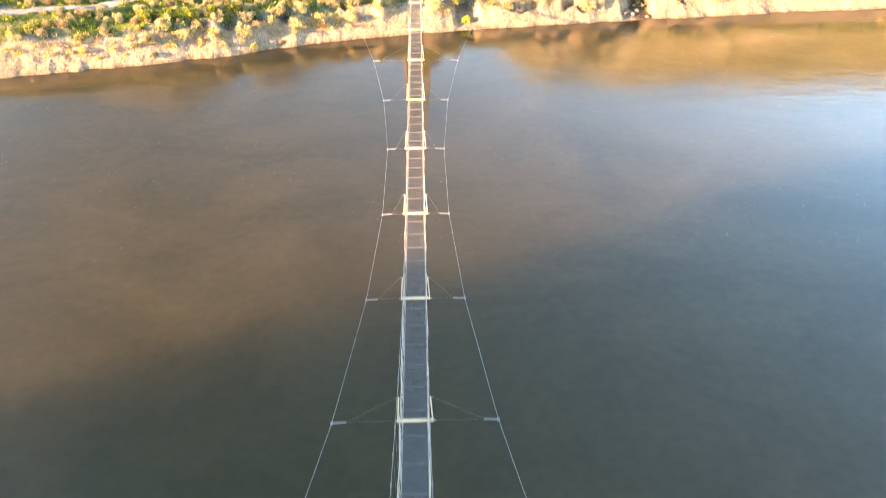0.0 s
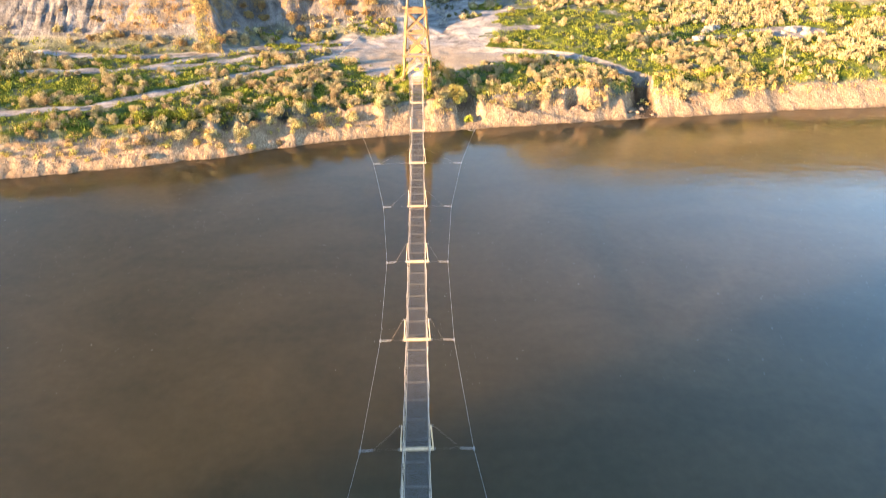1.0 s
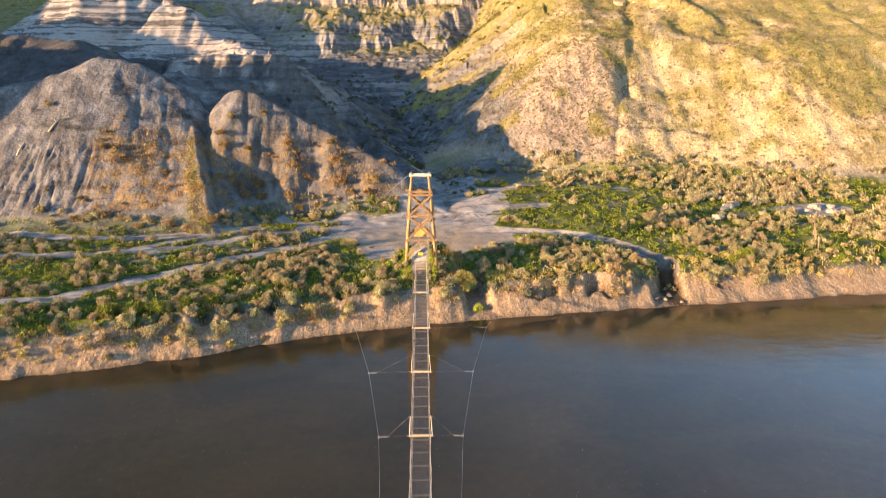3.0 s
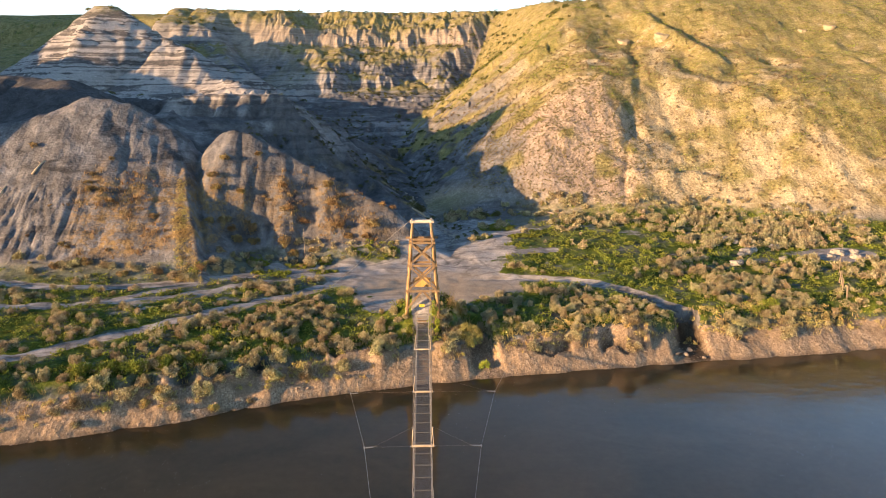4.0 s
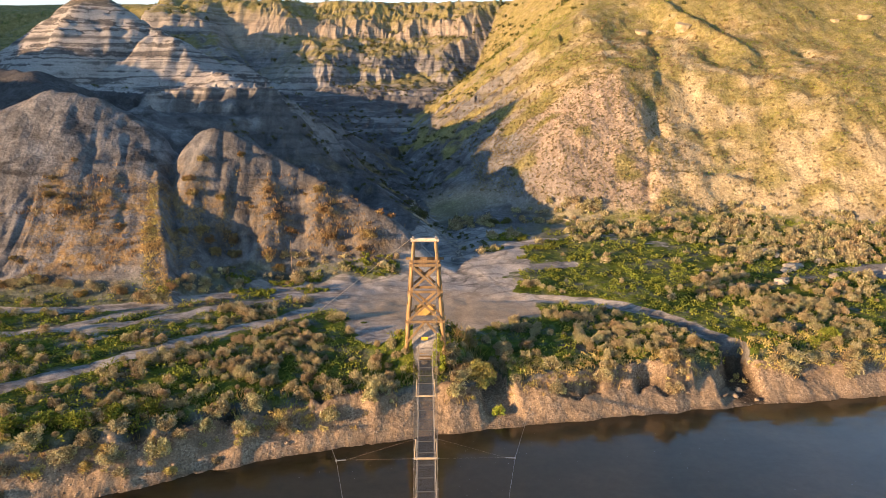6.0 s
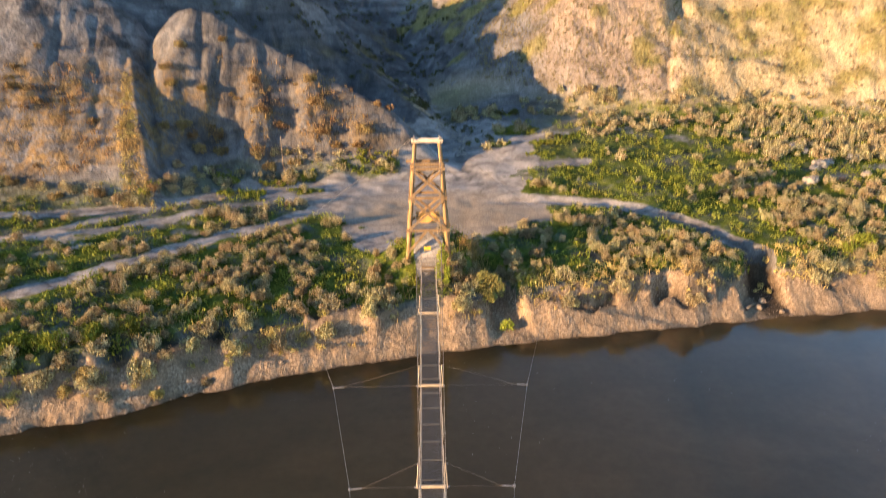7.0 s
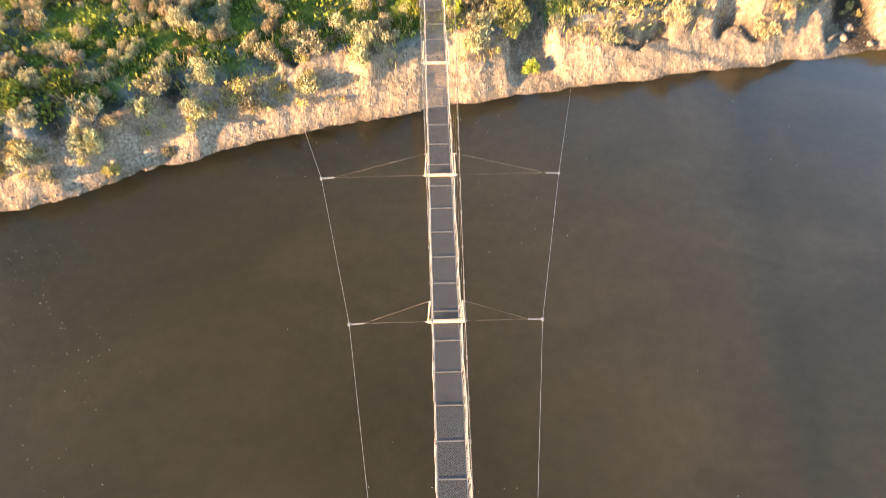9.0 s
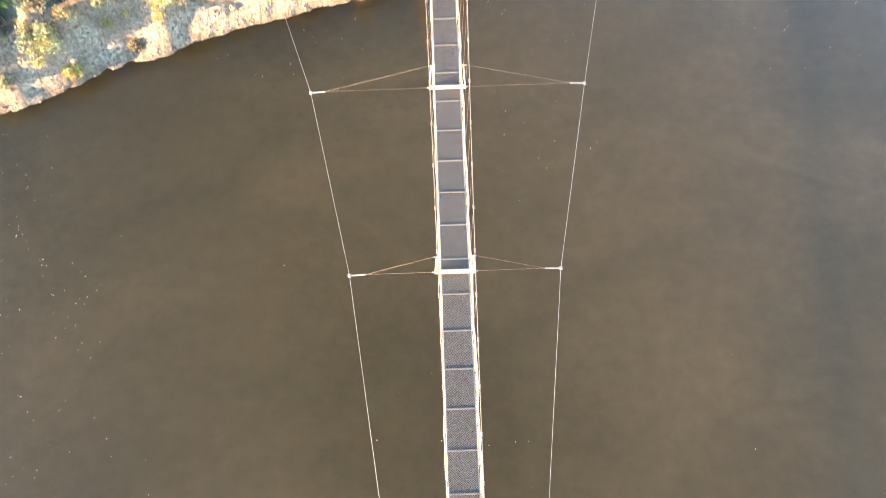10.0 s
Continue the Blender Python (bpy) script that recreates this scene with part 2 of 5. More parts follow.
MESH = plain_material("deck_mesh", (0.105, 0.105, 0.107), (0.165, 0.165, 0.168), 0.55, 0.5)
CABLE = plain_material("wire_rope", (0.22, 0.205, 0.19), (0.36, 0.34, 0.31), 0.5, 0.5)
HANGER = plain_material("dark_hanger_wire", (0.13, 0.12, 0.105), (0.22, 0.20, 0.18), 0.6, 0.3)
ROPE = plain_material("rail_wire", (0.33, 0.29, 0.24), (0.48, 0.43, 0.36), 0.6, 0.2)
RUST = plain_material("rusty_rod", (0.20, 0.15, 0.11), (0.32, 0.26, 0.20), 0.8, 0.3)
SIGN = plain_material("yellow_sign_paint", (0.75, 0.50, 0.03), (0.85, 0.58, 0.05), 0.5)
BOARD = timber_material("notice_board", (0.50, 0.30, 0.09), (0.66, 0.42, 0.15))
SAGE = leaf_material("sage_leaf", (0.075, 0.066, 0.033), (0.295, 0.25, 0.148), (0.62, 0.535, 0.36))
SHRUB = leaf_material("shrub_leaf", (0.04, 0.046, 0.018), (0.08, 0.084, 0.031), (0.145, 0.135, 0.055))
TUFT = leaf_material("tuft_leaf", (0.11, 0.085, 0.05), (0.18, 0.14, 0.085), (0.28, 0.225, 0.135))
VINE = leaf_material("vine_leaf", (0.17, 0.21, 0.03), (0.30, 0.34, 0.05), (0.45, 0.46, 0.10))
WILLOW = leaf_material("willow_leaf", (0.20, 0.20, 0.06), (0.32, 0.31, 0.11), (0.46, 0.42, 0.17))
GRASS = leaf_material("grass_blade", (0.060, 0.092, 0.012), (0.15, 0.175, 0.027), (0.285, 0.275, 0.057))
DRYGRASS = leaf_material("dry_grass_blade", (0.22, 0.16, 0.06), (0.33, 0.25, 0.10), (0.42, 0.33, 0.15))
GOLD = leaf_material("gold_grass_blade", (0.24, 0.19, 0.07), (0.40, 0.32, 0.125), (0.56, 0.46, 0.21))
RUSTBUSH = leaf_material("dry_bush_leaf", (0.13, 0.09, 0.045), (0.235, 0.165, 0.08), (0.38, 0.28, 0.145))
WOOD = plain_material("shrub_wood", (0.10, 0.08, 0.06), (0.18, 0.15, 0.12), 0.9)
STONE = Mat("bank_stone", 0.9)
STONE.color(STONE.mix(1.0, STONE.ramp(STONE.island(), (0.0, (0.12, 0.09, 0.068)), (0.5, (0.22, 0.17, 0.125)), (1.0, (0.33, 0.265, 0.20))),
                      STONE.ramp(STONE.noise(5.0, 4), (0.3, 0.8), (0.7, 1.15)), "MULTIPLY"))
STONE = STONE.m
LEDGE = plain_material("slope_sandstone", (0.25, 0.20, 0.125), (0.40, 0.33, 0.21), 0.9, 0.0, 1.5)
PALE = plain_material("pale_boulder", (0.22, 0.195, 0.165), (0.36, 0.32, 0.27), 0.9, 0.0, 2.0)


# ---- mesh helpers ----
def finish(name, bm, mat, parent=None, label="", smooth=False):
    me = bpy.data.meshes.new(name)
    bm.normal_update()
    bm.to_mesh(me)
    bm.free()
    me.materials.append(mat)
    if smooth:
        me.polygons.foreach_set("use_smooth", [True] * len(me.polygons))
    ob = new(name, me)
    if parent:
        ob.parent = parent
    if label:
        ob["label"] = label
    return ob


def part(name, bm, mat, parent, label="", smooth=False):
    return finish(name, bm, mat, parent, label, smooth)


def shared(name, me, parent, m):
    ob = new(name, me)
    ob.parent = parent
    ob.matrix_basis = m
    return ob


def tube(bm, pts, r, n=6, r2=None):
    """A round bar through the points, closed at its ends; r2: the radius at the far end."""
    pts = [Vector(p) for p in pts]
    rings = []
    for i, p in enumerate(pts):
        d = (pts[min(i + 1, len(pts) - 1)] - pts[max(i - 1, 0)]).normalized()
        side = d.cross(Vector((0, 0, 1)))
        if side.length < 0.01:
            side = d.cross(Vector((0, 1, 0)))
        side.normalize()
        up = side.cross(d)
        rr = r + ((r2 if r2 is not None else r) - r) * i / max(1, len(pts) - 1)
        rings.append([bm.verts.new(p + (side * math.cos(a) + up * math.sin(a)) * rr) for a in [2 * math.pi * k / n for k in range(n)]])
    for a, b in zip(rings, rings[1:]):
        for k in range(n):
            bm.faces.new((a[k], a[(k + 1) % n], b[(k + 1) % n], b[k]))
    bm.faces.new(rings[0][::-1])
    bm.faces.new(rings[-1])


def block(bm, p, q, w, h, chamfer=0.0, up=(0, 0, 1)):
    """A sawn bar from p to q, w wide and h high, with small chamfers on its long edges."""
    p, q = Vector(p), Vector(q)
    d = (q - p).normalized()
    side = d.cross(Vector(up))
    if side.length < 0.01:
        side = d.cross(Vector((0, 1, 0)))
    side.normalize()
    u = side.cross(d)
    c = chamfer or min(w, h) * 0.12
    prof = [(-w / 2 + c, -h / 2), (w / 2 - c, -h / 2), (w / 2, -h / 2 + c), (w / 2, h / 2 - c), (w / 2 - c, h / 2), (-w / 2 + c, h / 2), (-w / 2, h / 2 - c), (-w / 2, -h / 2 + c)]
    a = [bm.verts.new(p + side * x + u * y) for x, y in prof]
    b = [bm.verts.new(q + side * x + u * y) for x, y in prof]
    for k in range(8):
        bm.faces.new((a[k], a[(k + 1) % 8], b[(k + 1) % 8], b[k]))
    bm.faces.new(a[::-1])
    bm.faces.new(b)


# ---- the shape of the ground ----
def lattice(ix, iy, seed):
    h = (ix * 374761393 + iy * 668265263 + seed * 974634777) & 0x7FFFFFFF
    h = ((h ^ (h >> 13)) * 1274126177) & 0x7FFFFFFF
    return ((h ^ (h >> 16)) & 0xFFFF) / 65535.0


def vnoise(x, y, seed=0):
    """Smooth noise from -1 to 1."""
    x, y = np.asarray(x, float), np.asarray(y, float)
    ix, iy = np.floor(x).astype(np.int64), np.floor(y).astype(np.int64)
    fx, fy = x - ix, y - iy
    ux, uy = fx * fx * fx * (fx * (fx * 6 - 15) + 10), fy * fy * fy * (fy * (fy * 6 - 15) + 10)
    a, b = lattice(ix, iy, seed), lattice(ix + 1, iy, seed)
    c, d = lattice(ix, iy + 1, seed), lattice(ix + 1, iy + 1, seed)
    return 2 * ((a + (b - a) * ux) * (1 - uy) + (c + (d - c) * ux) * uy) - 1


def fbm(x, y, octaves=4, seed=0, gain=0.5):
    total, amp, out = 0.0, 1.0, 0.0
    for o in range(octaves):
        out = out + amp * vnoise(x * 2 ** o + 17.3 * o, y * 2 ** o - 9.1 * o, seed + o)
        total += amp
        amp *= gain
    return out / total


def ridged(x, y, octaves=3, seed=0):
    """Sharp valleys at 0, crests towards 1."""
    out, amp, total = 0.0, 1.0, 0.0
    for o in range(octaves):
        out = out + amp * np.abs(vnoise(x * 2 ** o, y * 2 ** o, seed + o))
        total += amp
        amp *= 0.5
    return out / total


def step(a, b, v):
    t = np.clip((v - a) / (b - a), 0, 1)
    return t * t * (3 - 2 * t)


def smax(a, b, k):
    h = np.clip(0.5 + 0.5 * (a - b) / k, 0, 1)
    return b + (a - b) * h + k * h * (1 - h)


def smin(a, b, k):
    return -smax(-a, -b, k)


def along(x, y, line):
    """Distance to a line of (x, y, z), its z at the nearest place, and on which side (1: left of it)."""
    best = np.full(np.shape(x), 1e9)
    z, side = np.zeros(np.shape(x)), np.ones(np.shape(x))
    for (ax, ay, az), (bx, by, bz) in zip(line, line[1:]):
        dx, dy = bx - ax, by - ay
        t = np.clip(((x - ax) * dx + (y - ay) * dy) / (dx * dx + dy * dy), 0, 1)
        d = np.hypot(x - ax - t * dx, y - ay - t * dy)
        near = d < best
        best = np.where(near, d, best)
        z = np.where(near, az + t * (bz - az), z)
        side = np.where(near, np.where(dx * (y - ay) - dy * (x - ax) > 0, 1.0, -1.0), side)
    return best, z, side


SHORE_X = (-3000, -300, -120, -60, -27, -19, -14.7, -10.4, -6.3, -1.3, 4.9, 11.4, 23.8, 40.7, 80, 140, 400, 3000)
SHORE_Y = (-60, 5, 30, 44, 52.0, 54.3, 56.0, 57.9, 58.9, 60.0, 61.5, 62.7, 64.5, 66.8, 70.5, 74, 90, 160)
WASH = [(6.0, 80, 0), (11, 80, 0), (16, 78.6, 0), (20.6, 75, 0), (23, 71.3, 0), (24.6, 69.3, 0), (24.3, 67, 0), (24.6, 63.2, 0)]
TRACK = [(-60, 52, 0), (-31, 59.7, 0), (-21.7, 67.3, 0), (-16.1, 72, 0), (-7.6, 79.0, 0), (-2, 79.5, 0), (6, 80, 0)]
TOE_TRACK = [(-45, 76.5, 0), (-34, 75.5, 0), (-24, 77.5, 0), (-15, 82, 0), (-8, 83.5, 0), (0, 85, 0), (4, 93, 0)]
CREEK = [(4, 98, 5.5), (1, 113, 7.0), (-3, 130, 9.8), (-6, 145, 12.9), (-4, 165, 18), (4, 188, 24), (14, 212, 31), (24, 240, 52)]
# unseen spur, added and shaped to cast shade on the slopes in view
SHADE_SPUR = [(-82, 54, 3), (-83, 63, 8), (-84, 70, 18), (-86, 76, 30), (-87.5, 80.5, 40.5), (-88.3, 83.5, 38.5), (-90, 88, 31.5), (-93, 95, 31.0), (-98, 104, 30), (-106, 116, 31.5), (-135, 160, 44), (-160, 210, 50)]
SCARP = [(30.5, 107.5, 13.2), (38, 107, 12.8), (46, 106, 11.6)]
EAST_SPUR = [(46, 152, 41), (52, 134, 32.3), (57, 122, 26)]
WEST_CREST = ((-200, -60, -50, -47, -44.5, -41.8, -39.5, -36.8, -33.5, -30.9, -29.3, -27.5), (14, 18.0, 20.4, 21.2, 22.3, 23.6, 23.9, 23.4, 22.0, 20.0, 18.4, 15.5))
DIKE_EDGE = ((60, 77.8, 82, 87, 92, 97), (-16, -22.7, -24.7, -26.9, -28.4, -29.6), (-16, 4.2, 7.8, 10.6, 14.3, 18.4))
DARK_HILL = [(-110, 125, 31), (-75, 121, 28.4), (-60.3, 118, 26.9), (-52.6, 113, 25.9), (-47, 107, 24.0), (-42, 103, 21.5)]
DARK_RIDGE = [(-36, 107, 21.6), (-30.1, 112, 21.0), (-25.2, 115, 20.2), (-20, 117.5, 18.8), (-13.4, 117, 14.8), (-7.5, 111, 11.5), (-2.2, 102, 8.2)]
CONE_RIDGE = [(-28, 108, 14.5), (-26, 100, 16.8), (-25, 97, 19.1), (-23.6, 96.5, 19.4), (-21.3, 96, 18.6), (-20.2, 96, 18.0), (-16, 95.2, 15.9), (-10.5, 93.3, 12.9), (-4.4, 90.3, 10.3), (-2, 89, 8.5), (0.5, 87.6, 5.8)]
BENCH_RIDGE = [(-75, 124, 26), (-54, 122, 23.8), (-40, 121, 23.4), (-32, 121.5, 24.5), (-22.5, 120.8, 24.2), (-17, 127, 19), (-12, 134, 14)]
LAYER_RIDGE = [(-135, 178, 22), (-112, 198, 31.6), (-102, 200, 38.0), (-93, 200, 44.0), (-86, 201, 49.6), (-81, 200, 49.4), (-66, 194, 40.3), (-58, 187, 36.4), (-50, 180, 29.5), (-41, 160, 27.5), (-30, 140, 25.0)]
DIKE = [(-28.4, 92.0, 14.7), (-26.9, 87.0, 11.0), (-24.7, 82.0, 8.0), (-22.7, 77.8, 4.0)]
FLUTED_FAN = [(-44.4, 89.5, 15.4), (-43.4, 85, 11.7), (-42.4, 78, 5.0)]
# unseen range added out of view to shade the far western hills
SHADE_RANGE = [(-560, 420, 130), (-420, 330, 118), (-345, 195, 98), (-312, 120, 84), (-300, 70, 67)]
BUTTRESS_A = [(-17.0, 93, 13.9), (-15.6, 89.5, 10.3), (-15.6, 85, 5.2)]
BUTTRESS_B = [(-11.4, 92.5, 12.9), (-10.6, 89.5, 9.6), (-8.2, 86, 5.4)]
TRIBUTARY = [(-6, 150, 14), (-15, 170, 19), (-30, 188, 23.5), (-46, 208, 30), (-58, 226, 42), (-64, 240, 56)]
ISLES = ((-5.6, 86.2, 2.6, 0.8), (-11.5, 85.0, 1.2, 0.5), (-13.6, 83.6, 1.6, 0.7), (-16.5, 81.0, 2.0, 0.8), (-10.8, 82.0, 1.8, 0.6), (-18.5, 83.5, 1.5, 0.6), (9.6, 97.0, 2.6, 1.5), (7.6, 92.6, 1.2, 0.6), (12.6, 92.6, 2.0, 0.7), (15.5, 94.5, 1.8, 0.7), (11.4, 89.6, 1.6, 0.5))
RUNNEL = [(-3, 118, 0), (0.2, 107, 0), (2.2, 101, 0), (4.0, 95, 0), (3.2, 90, 0), (3.9, 87, 0), (6.0, 85.2, 0)]
BANK_LOBES = ((-24.2, 0.8), (-21.6, 0.9), (-18.9, 0.6), (-16.6, 0.5), (-14.2, 0.9), (-12.0, 0.7), (-8.9, 1.0), (-6.6, 0.6), (-3.4, 0.8), (1.8, 0.7), (9.0, 0.9), (13.2, 0.7), (18.4, 0.9), (28.5, 1.0), (33.0, 1.2))
SHADE_HILL = [(-507.5, -260, 62), (-348.5, -172, 54), (-172.5, -76.4, 45), (-150, -130, 47), (-110, -200, 50)]


def shore(x):
    return np.interp(x, SHORE_X, SHORE_Y) - 0.3 * step(0, -15, x) + 0.35 * fbm(x * 0.35, x * 0 + 3.3, 3, 5) + 0.10 * fbm(x * 1.7, x * 0, 2, 9)


def ridge(x, y, line, front, back, rounding=1.2):
    d, z, side = along(x, y, line)
    d = np.sqrt(d * d + rounding * rounding) - rounding
    return z - np.where(side > 0, back, front) * d


def base_relief(x, y):
    """The large forms: bench, creek valley, east slope, head wall and western spurs."""
    d = y - shore(x)
    wide = fbm(x * 0.05, y * 0.05, 3, 11)
    lumps = fbm(x * 0.45, y * 0.45, 4, 21)
    east = step(-5, 10, x)
    bench = 2.75 + 0.075 * np.clip(d - 2.5, 0, 26) + 0.10 * np.maximum(0, y - 80) * east + 0.35 * wide + 0.14 * lumps
    bench = bench + 2.9 * np.exp(-(((x - 0.3) / 3.4) ** 2 + ((y - 67.9) / 2.0) ** 2))
    cd, cz, cside = along(x, y, CREEK)
    toe = np.interp(x, (-20, 8, 19, 30, 39.5, 49, 58, 200), (118, 110, 101, 99.5, 101, 97.5, 94, 88)) + 1.2 * wide
    up = y - toe
    front = 6.2 + np.interp(up, (-60, 0, 3, 25, 43, 61, 72, 100, 140, 900), (-6.0, 0.0, 2.6, 19.8, 26.8, 37.6, 38.8, 43.0, 49.0, 53))
    front = front + step(5, 30, up) * 2.2 * fbm(x * 0.045, y * 0.045, 3, 13)
    flank = cz + 0.72 * np.maximum(cd - 1.5, 0)
    slope_e = smin(front, flank, 3.0)
    rim = 243 + 10 * fbm(x * 0.035, y * 0.01, 4, 31) + 110 * step(-78, -105, x)
    td, tz, _ = along(x, y, TRIBUTARY)
    wall = 53.8 - np.interp(rim - y + 3 * wide + 4.5 * fbm(x * 0.11, y * 0.11, 4, 33), (0, 14, 18, 34, 45, 68, 125), (0, 7.0, 12.5, 18.5, 25, 39, 90)) + 0.02 * np.maximum(0, y - rim)
    slope_w = np.maximum(cz + 0.10 * cd, np.minimum(wall, cz + 0.62 * cd))
    slope_w = np.where(y > 150, np.minimum(slope_w, tz + 0.6 * td), slope_w)
    k = np.clip(0.5 + 0.5 * cside * np.minimum(cd, 4) / 4, 0, 1)
    inland = slope_e * (1 - k) + slope_w * k
    inland = np.where(y < 98, np.where(x < 4, bench - 2, slope_e), inland)
    z = smax(bench, np.where((x < 4) & (y < 104), np.minimum(inland, bench), inland), 1.0)
    bend = 2.4 * fbm(x * 0.06, y * 0.06, 4, 41)
    xd, zd = np.interp(y, DIKE_EDGE[0], DIKE_EDGE[1]), np.interp(y, DIKE_EDGE[0], DIKE_EDGE[2])
    sheet = 5.0 + 1.0 * (y - 78.3) + 0.25 * bend
    f = np.clip((x + 41.5) / (xd + 41.5), 0, 1) ** 1.25
    sheet = np.where(x > xd, zd - 0.62 * (x - xd), sheet * (1 - f) + zd * f)
    west = smin(sheet, np.interp(x + 0.3 * bend, *WEST_CREST) - 0.75 * np.maximum(0, y - 97), 0.9)
    dark = ridge(x + 0.3 * bend, y + 0.3 * bend, DARK_HILL, 0.75, 0.6, 3.0)
    tongue = ridge(x + 0.4 * bend, y, DARK_RIDGE, 0.62, 0.55, 1.0)
    fan = ridge(x, y, FLUTED_FAN, 0.5, 0.5, 1.5)
    cone = ridge(x + 0.4 * bend, y, CONE_RIDGE, 1.04, 0.62, 0.35)
    dike = ridge(x, y, DIKE, 1.3, 0.6, 0.2)
    but_a = ridge(x + 0.5 * bend, y, BUTTRESS_A, 0.8, 1.0, 0.9)
    but_b = ridge(x + 0.5 * bend, y, BUTTRESS_B, 0.8, 1.0, 0.9)
    mesa = ridge(x, y + 0.6 * bend, BENCH_RIDGE, 0.85, -0.015, 1.0)
    mesa = np.where(y > 124, np.minimum(mesa, 22 + 0.07 * (y - 124)), mesa)
    layer = ridge(x + 0.8 * bend, y, LAYER_RIDGE, 0.66, 0.55, 1.5)
    hollow = np.exp(-(((x + 21.0) / 3.2) ** 2 + ((y - 85.8) / 3.8) ** 2))
    cone = cone - 2.7 * hollow
    for other, kk in ((ridge(x, y, SHADE_SPUR, 1.0, 1.0, 2.0), 1.0), (ridge(x, y + bend, SCARP, 1.7, 0.25, 0.5), 0.5), (ridge(x + bend, y, EAST_SPUR, 1.2, 0.9, 1.0), 1.0), (dark, 1.5), (tongue, 1.0), (west, 0.9), (fan, 0.6), (cone, 0.7), (dike, 0.4), (but_a, 0.6), (but_b, 0.6), (mesa, 1.0), (layer, 1.5)):
        z = smax(z, other, kk)
    high = 54.5 + 9 * step(-70, -100, x) * step(290, 330, y) + 3 * fbm(x * 0.006, y * 0.006, 3, 51) + 0.012 * np.maximum(0, y - 260)
    z = np.where(y > 90, smin(z, high, 1.5), z)
    rock = step(0.8, 3.5, z - bench)
    return dict(z=z, d=d, bench=bench, rock=rock, wide=wide, lumps=lumps, cd=cd, cside=cside)


def gullies(x, y, gx, gy, freq, seed):
    """Waves that run down the slope, gathered cell by cell: gullies and spurs. Also their slope across."""
    px, py = x * freq, y * freq
    ix, iy = np.floor(px).astype(np.int64), np.floor(py).astype(np.int64)
    fx, fy = px - ix, py - iy
    va, wt, dv = 0.0, 0.0, 0.0
    for i in (-1, 0, 1, 2):
        for j in (-1, 0, 1, 2):
            hx, hy = lattice(ix + i, iy + j, seed) - 0.5, lattice(ix + i, iy + j, seed + 7) - 0.5
            ax, ay = fx - i + hx * 0.8, fy - j + hy * 0.8
            w = np.exp(-2.0 * (ax * ax + ay * ay))
            m = (ax * -gy + ay * gx) * 6.2832
            va = va + np.cos(m) * w
            dv = dv - np.sin(m) * w
            wt = wt + w
    return va / wt, dv / wt


KNOBS = ((-25.0, 91.0, 1.0, 1.5), (-24.0, 92.8, 0.7, 1.1), (-20.3, 94.1, 0.5, 0.7), (-16.9, 91.6, 0.9, 1.1), (-15.6, 89.2, 0.8, 1.0), (-16.4, 86.4, 1.0, 1.6), (-11.3, 91.6, 1.1, 1.2), (-10.5, 89.9, 0.9, 1.5),
         (-9.9, 87.9, 0.9, 1.3), (-5.9, 88.0, 0.9, 1.3), (-21.5, 90.2, 0.5, 0.8), (-12.7, 86.4, 0.4, 0.8))
RILLS = ([(-22.6, 96, 0), (-22.0, 92, 0), (-21.6, 89, 0)], [(-19.4, 95.5, 0), (-19.0, 92, 0), (-18.4, 89, 0)], [(-16.6, 94.6, 0), (-15.6, 91, 0), (-14.4, 87, 0), (-13.6, 84, 0)], [(-11.6, 92.6, 0), (-10.6, 89, 0), (-9.2, 85.5, 0)], [(-36, 96, 0), (-35, 90, 0), (-34.6, 86, 0)], [(-33, 95, 0), (-31, 89, 0), (-29.6, 84, 0)], [(-14.2, 94, 0), (-13.2, 90, 0), (-12.6, 87.5, 0), (-10.8, 84, 0)], [(-18.6, 90, 0), (-17.9, 86.5, 0), (-17.4, 83, 0)], [(-8.4, 91, 0), (-7.4, 88, 0), (-6.2, 85.5, 0)])


def west_face(x, y, z, rock, lumps):
    """The clay face above the bench: fluted fans, a tilted facet beside the notch, knobs and thin rills."""
    here = rock * step(0, -4, x) * step(100, 96, y)
    crumbs = ridged(x * 0.33 + 0.2 * lumps, y * 0.33, 4, 231)
    plain = 1 - 0.8 * step(-37, -39, x) * step(16, 12, z)
    z = z + here * plain * (0.34 * (crumbs - 0.25) + 0.14 * fbm(x * 0.9, y * 0.9, 3, 233))
    for cx, cy, n, wide in ((-44.2, 92.5, 62, 0.46), (-39.0, 92.0, 40, 0.2)):
        ang = np.arctan2(x - cx, np.maximum(cy - y, 0.5)) + 0.03 * fbm(x * 0.5, y * 0.5, 3, 235)
        fan = step(wide, wide - 0.1, np.abs(ang)) * step(2, 6, cy - y) * step(15.5, 13, z)
        z = z - here * fan * (0.42 * np.exp(-(np.sin(0.5 * n * ang) / 0.30) ** 2) + 0.22 * np.exp(-(np.sin(0.9 * n * ang + 1.0) / 0.35) ** 2))
    fd, _, side = along(x, y, [(-29.2, 93, 0), (-26.9, 87, 0), (-24.7, 82, 0), (-22.7, 77.8, 0)])
    z = z + here * np.where(side < 0, 0.6 * np.exp(-fd / 2.4), 0.6 * np.exp(-(fd / 0.45) ** 2))
    for kx, ky, kh, kr in KNOBS:
        z = z + here * 0.65 * kh * np.exp(-(((x - kx + 0.5 * lumps) / kr) ** 2 + ((y - ky) / kr) ** 2))
    for line in RILLS:
        rd, _, _ = along(x + 0.5 * lumps, y, line)
        z = z - here * 0.24 * np.exp(-(rd / 0.30) ** 2)
    return z


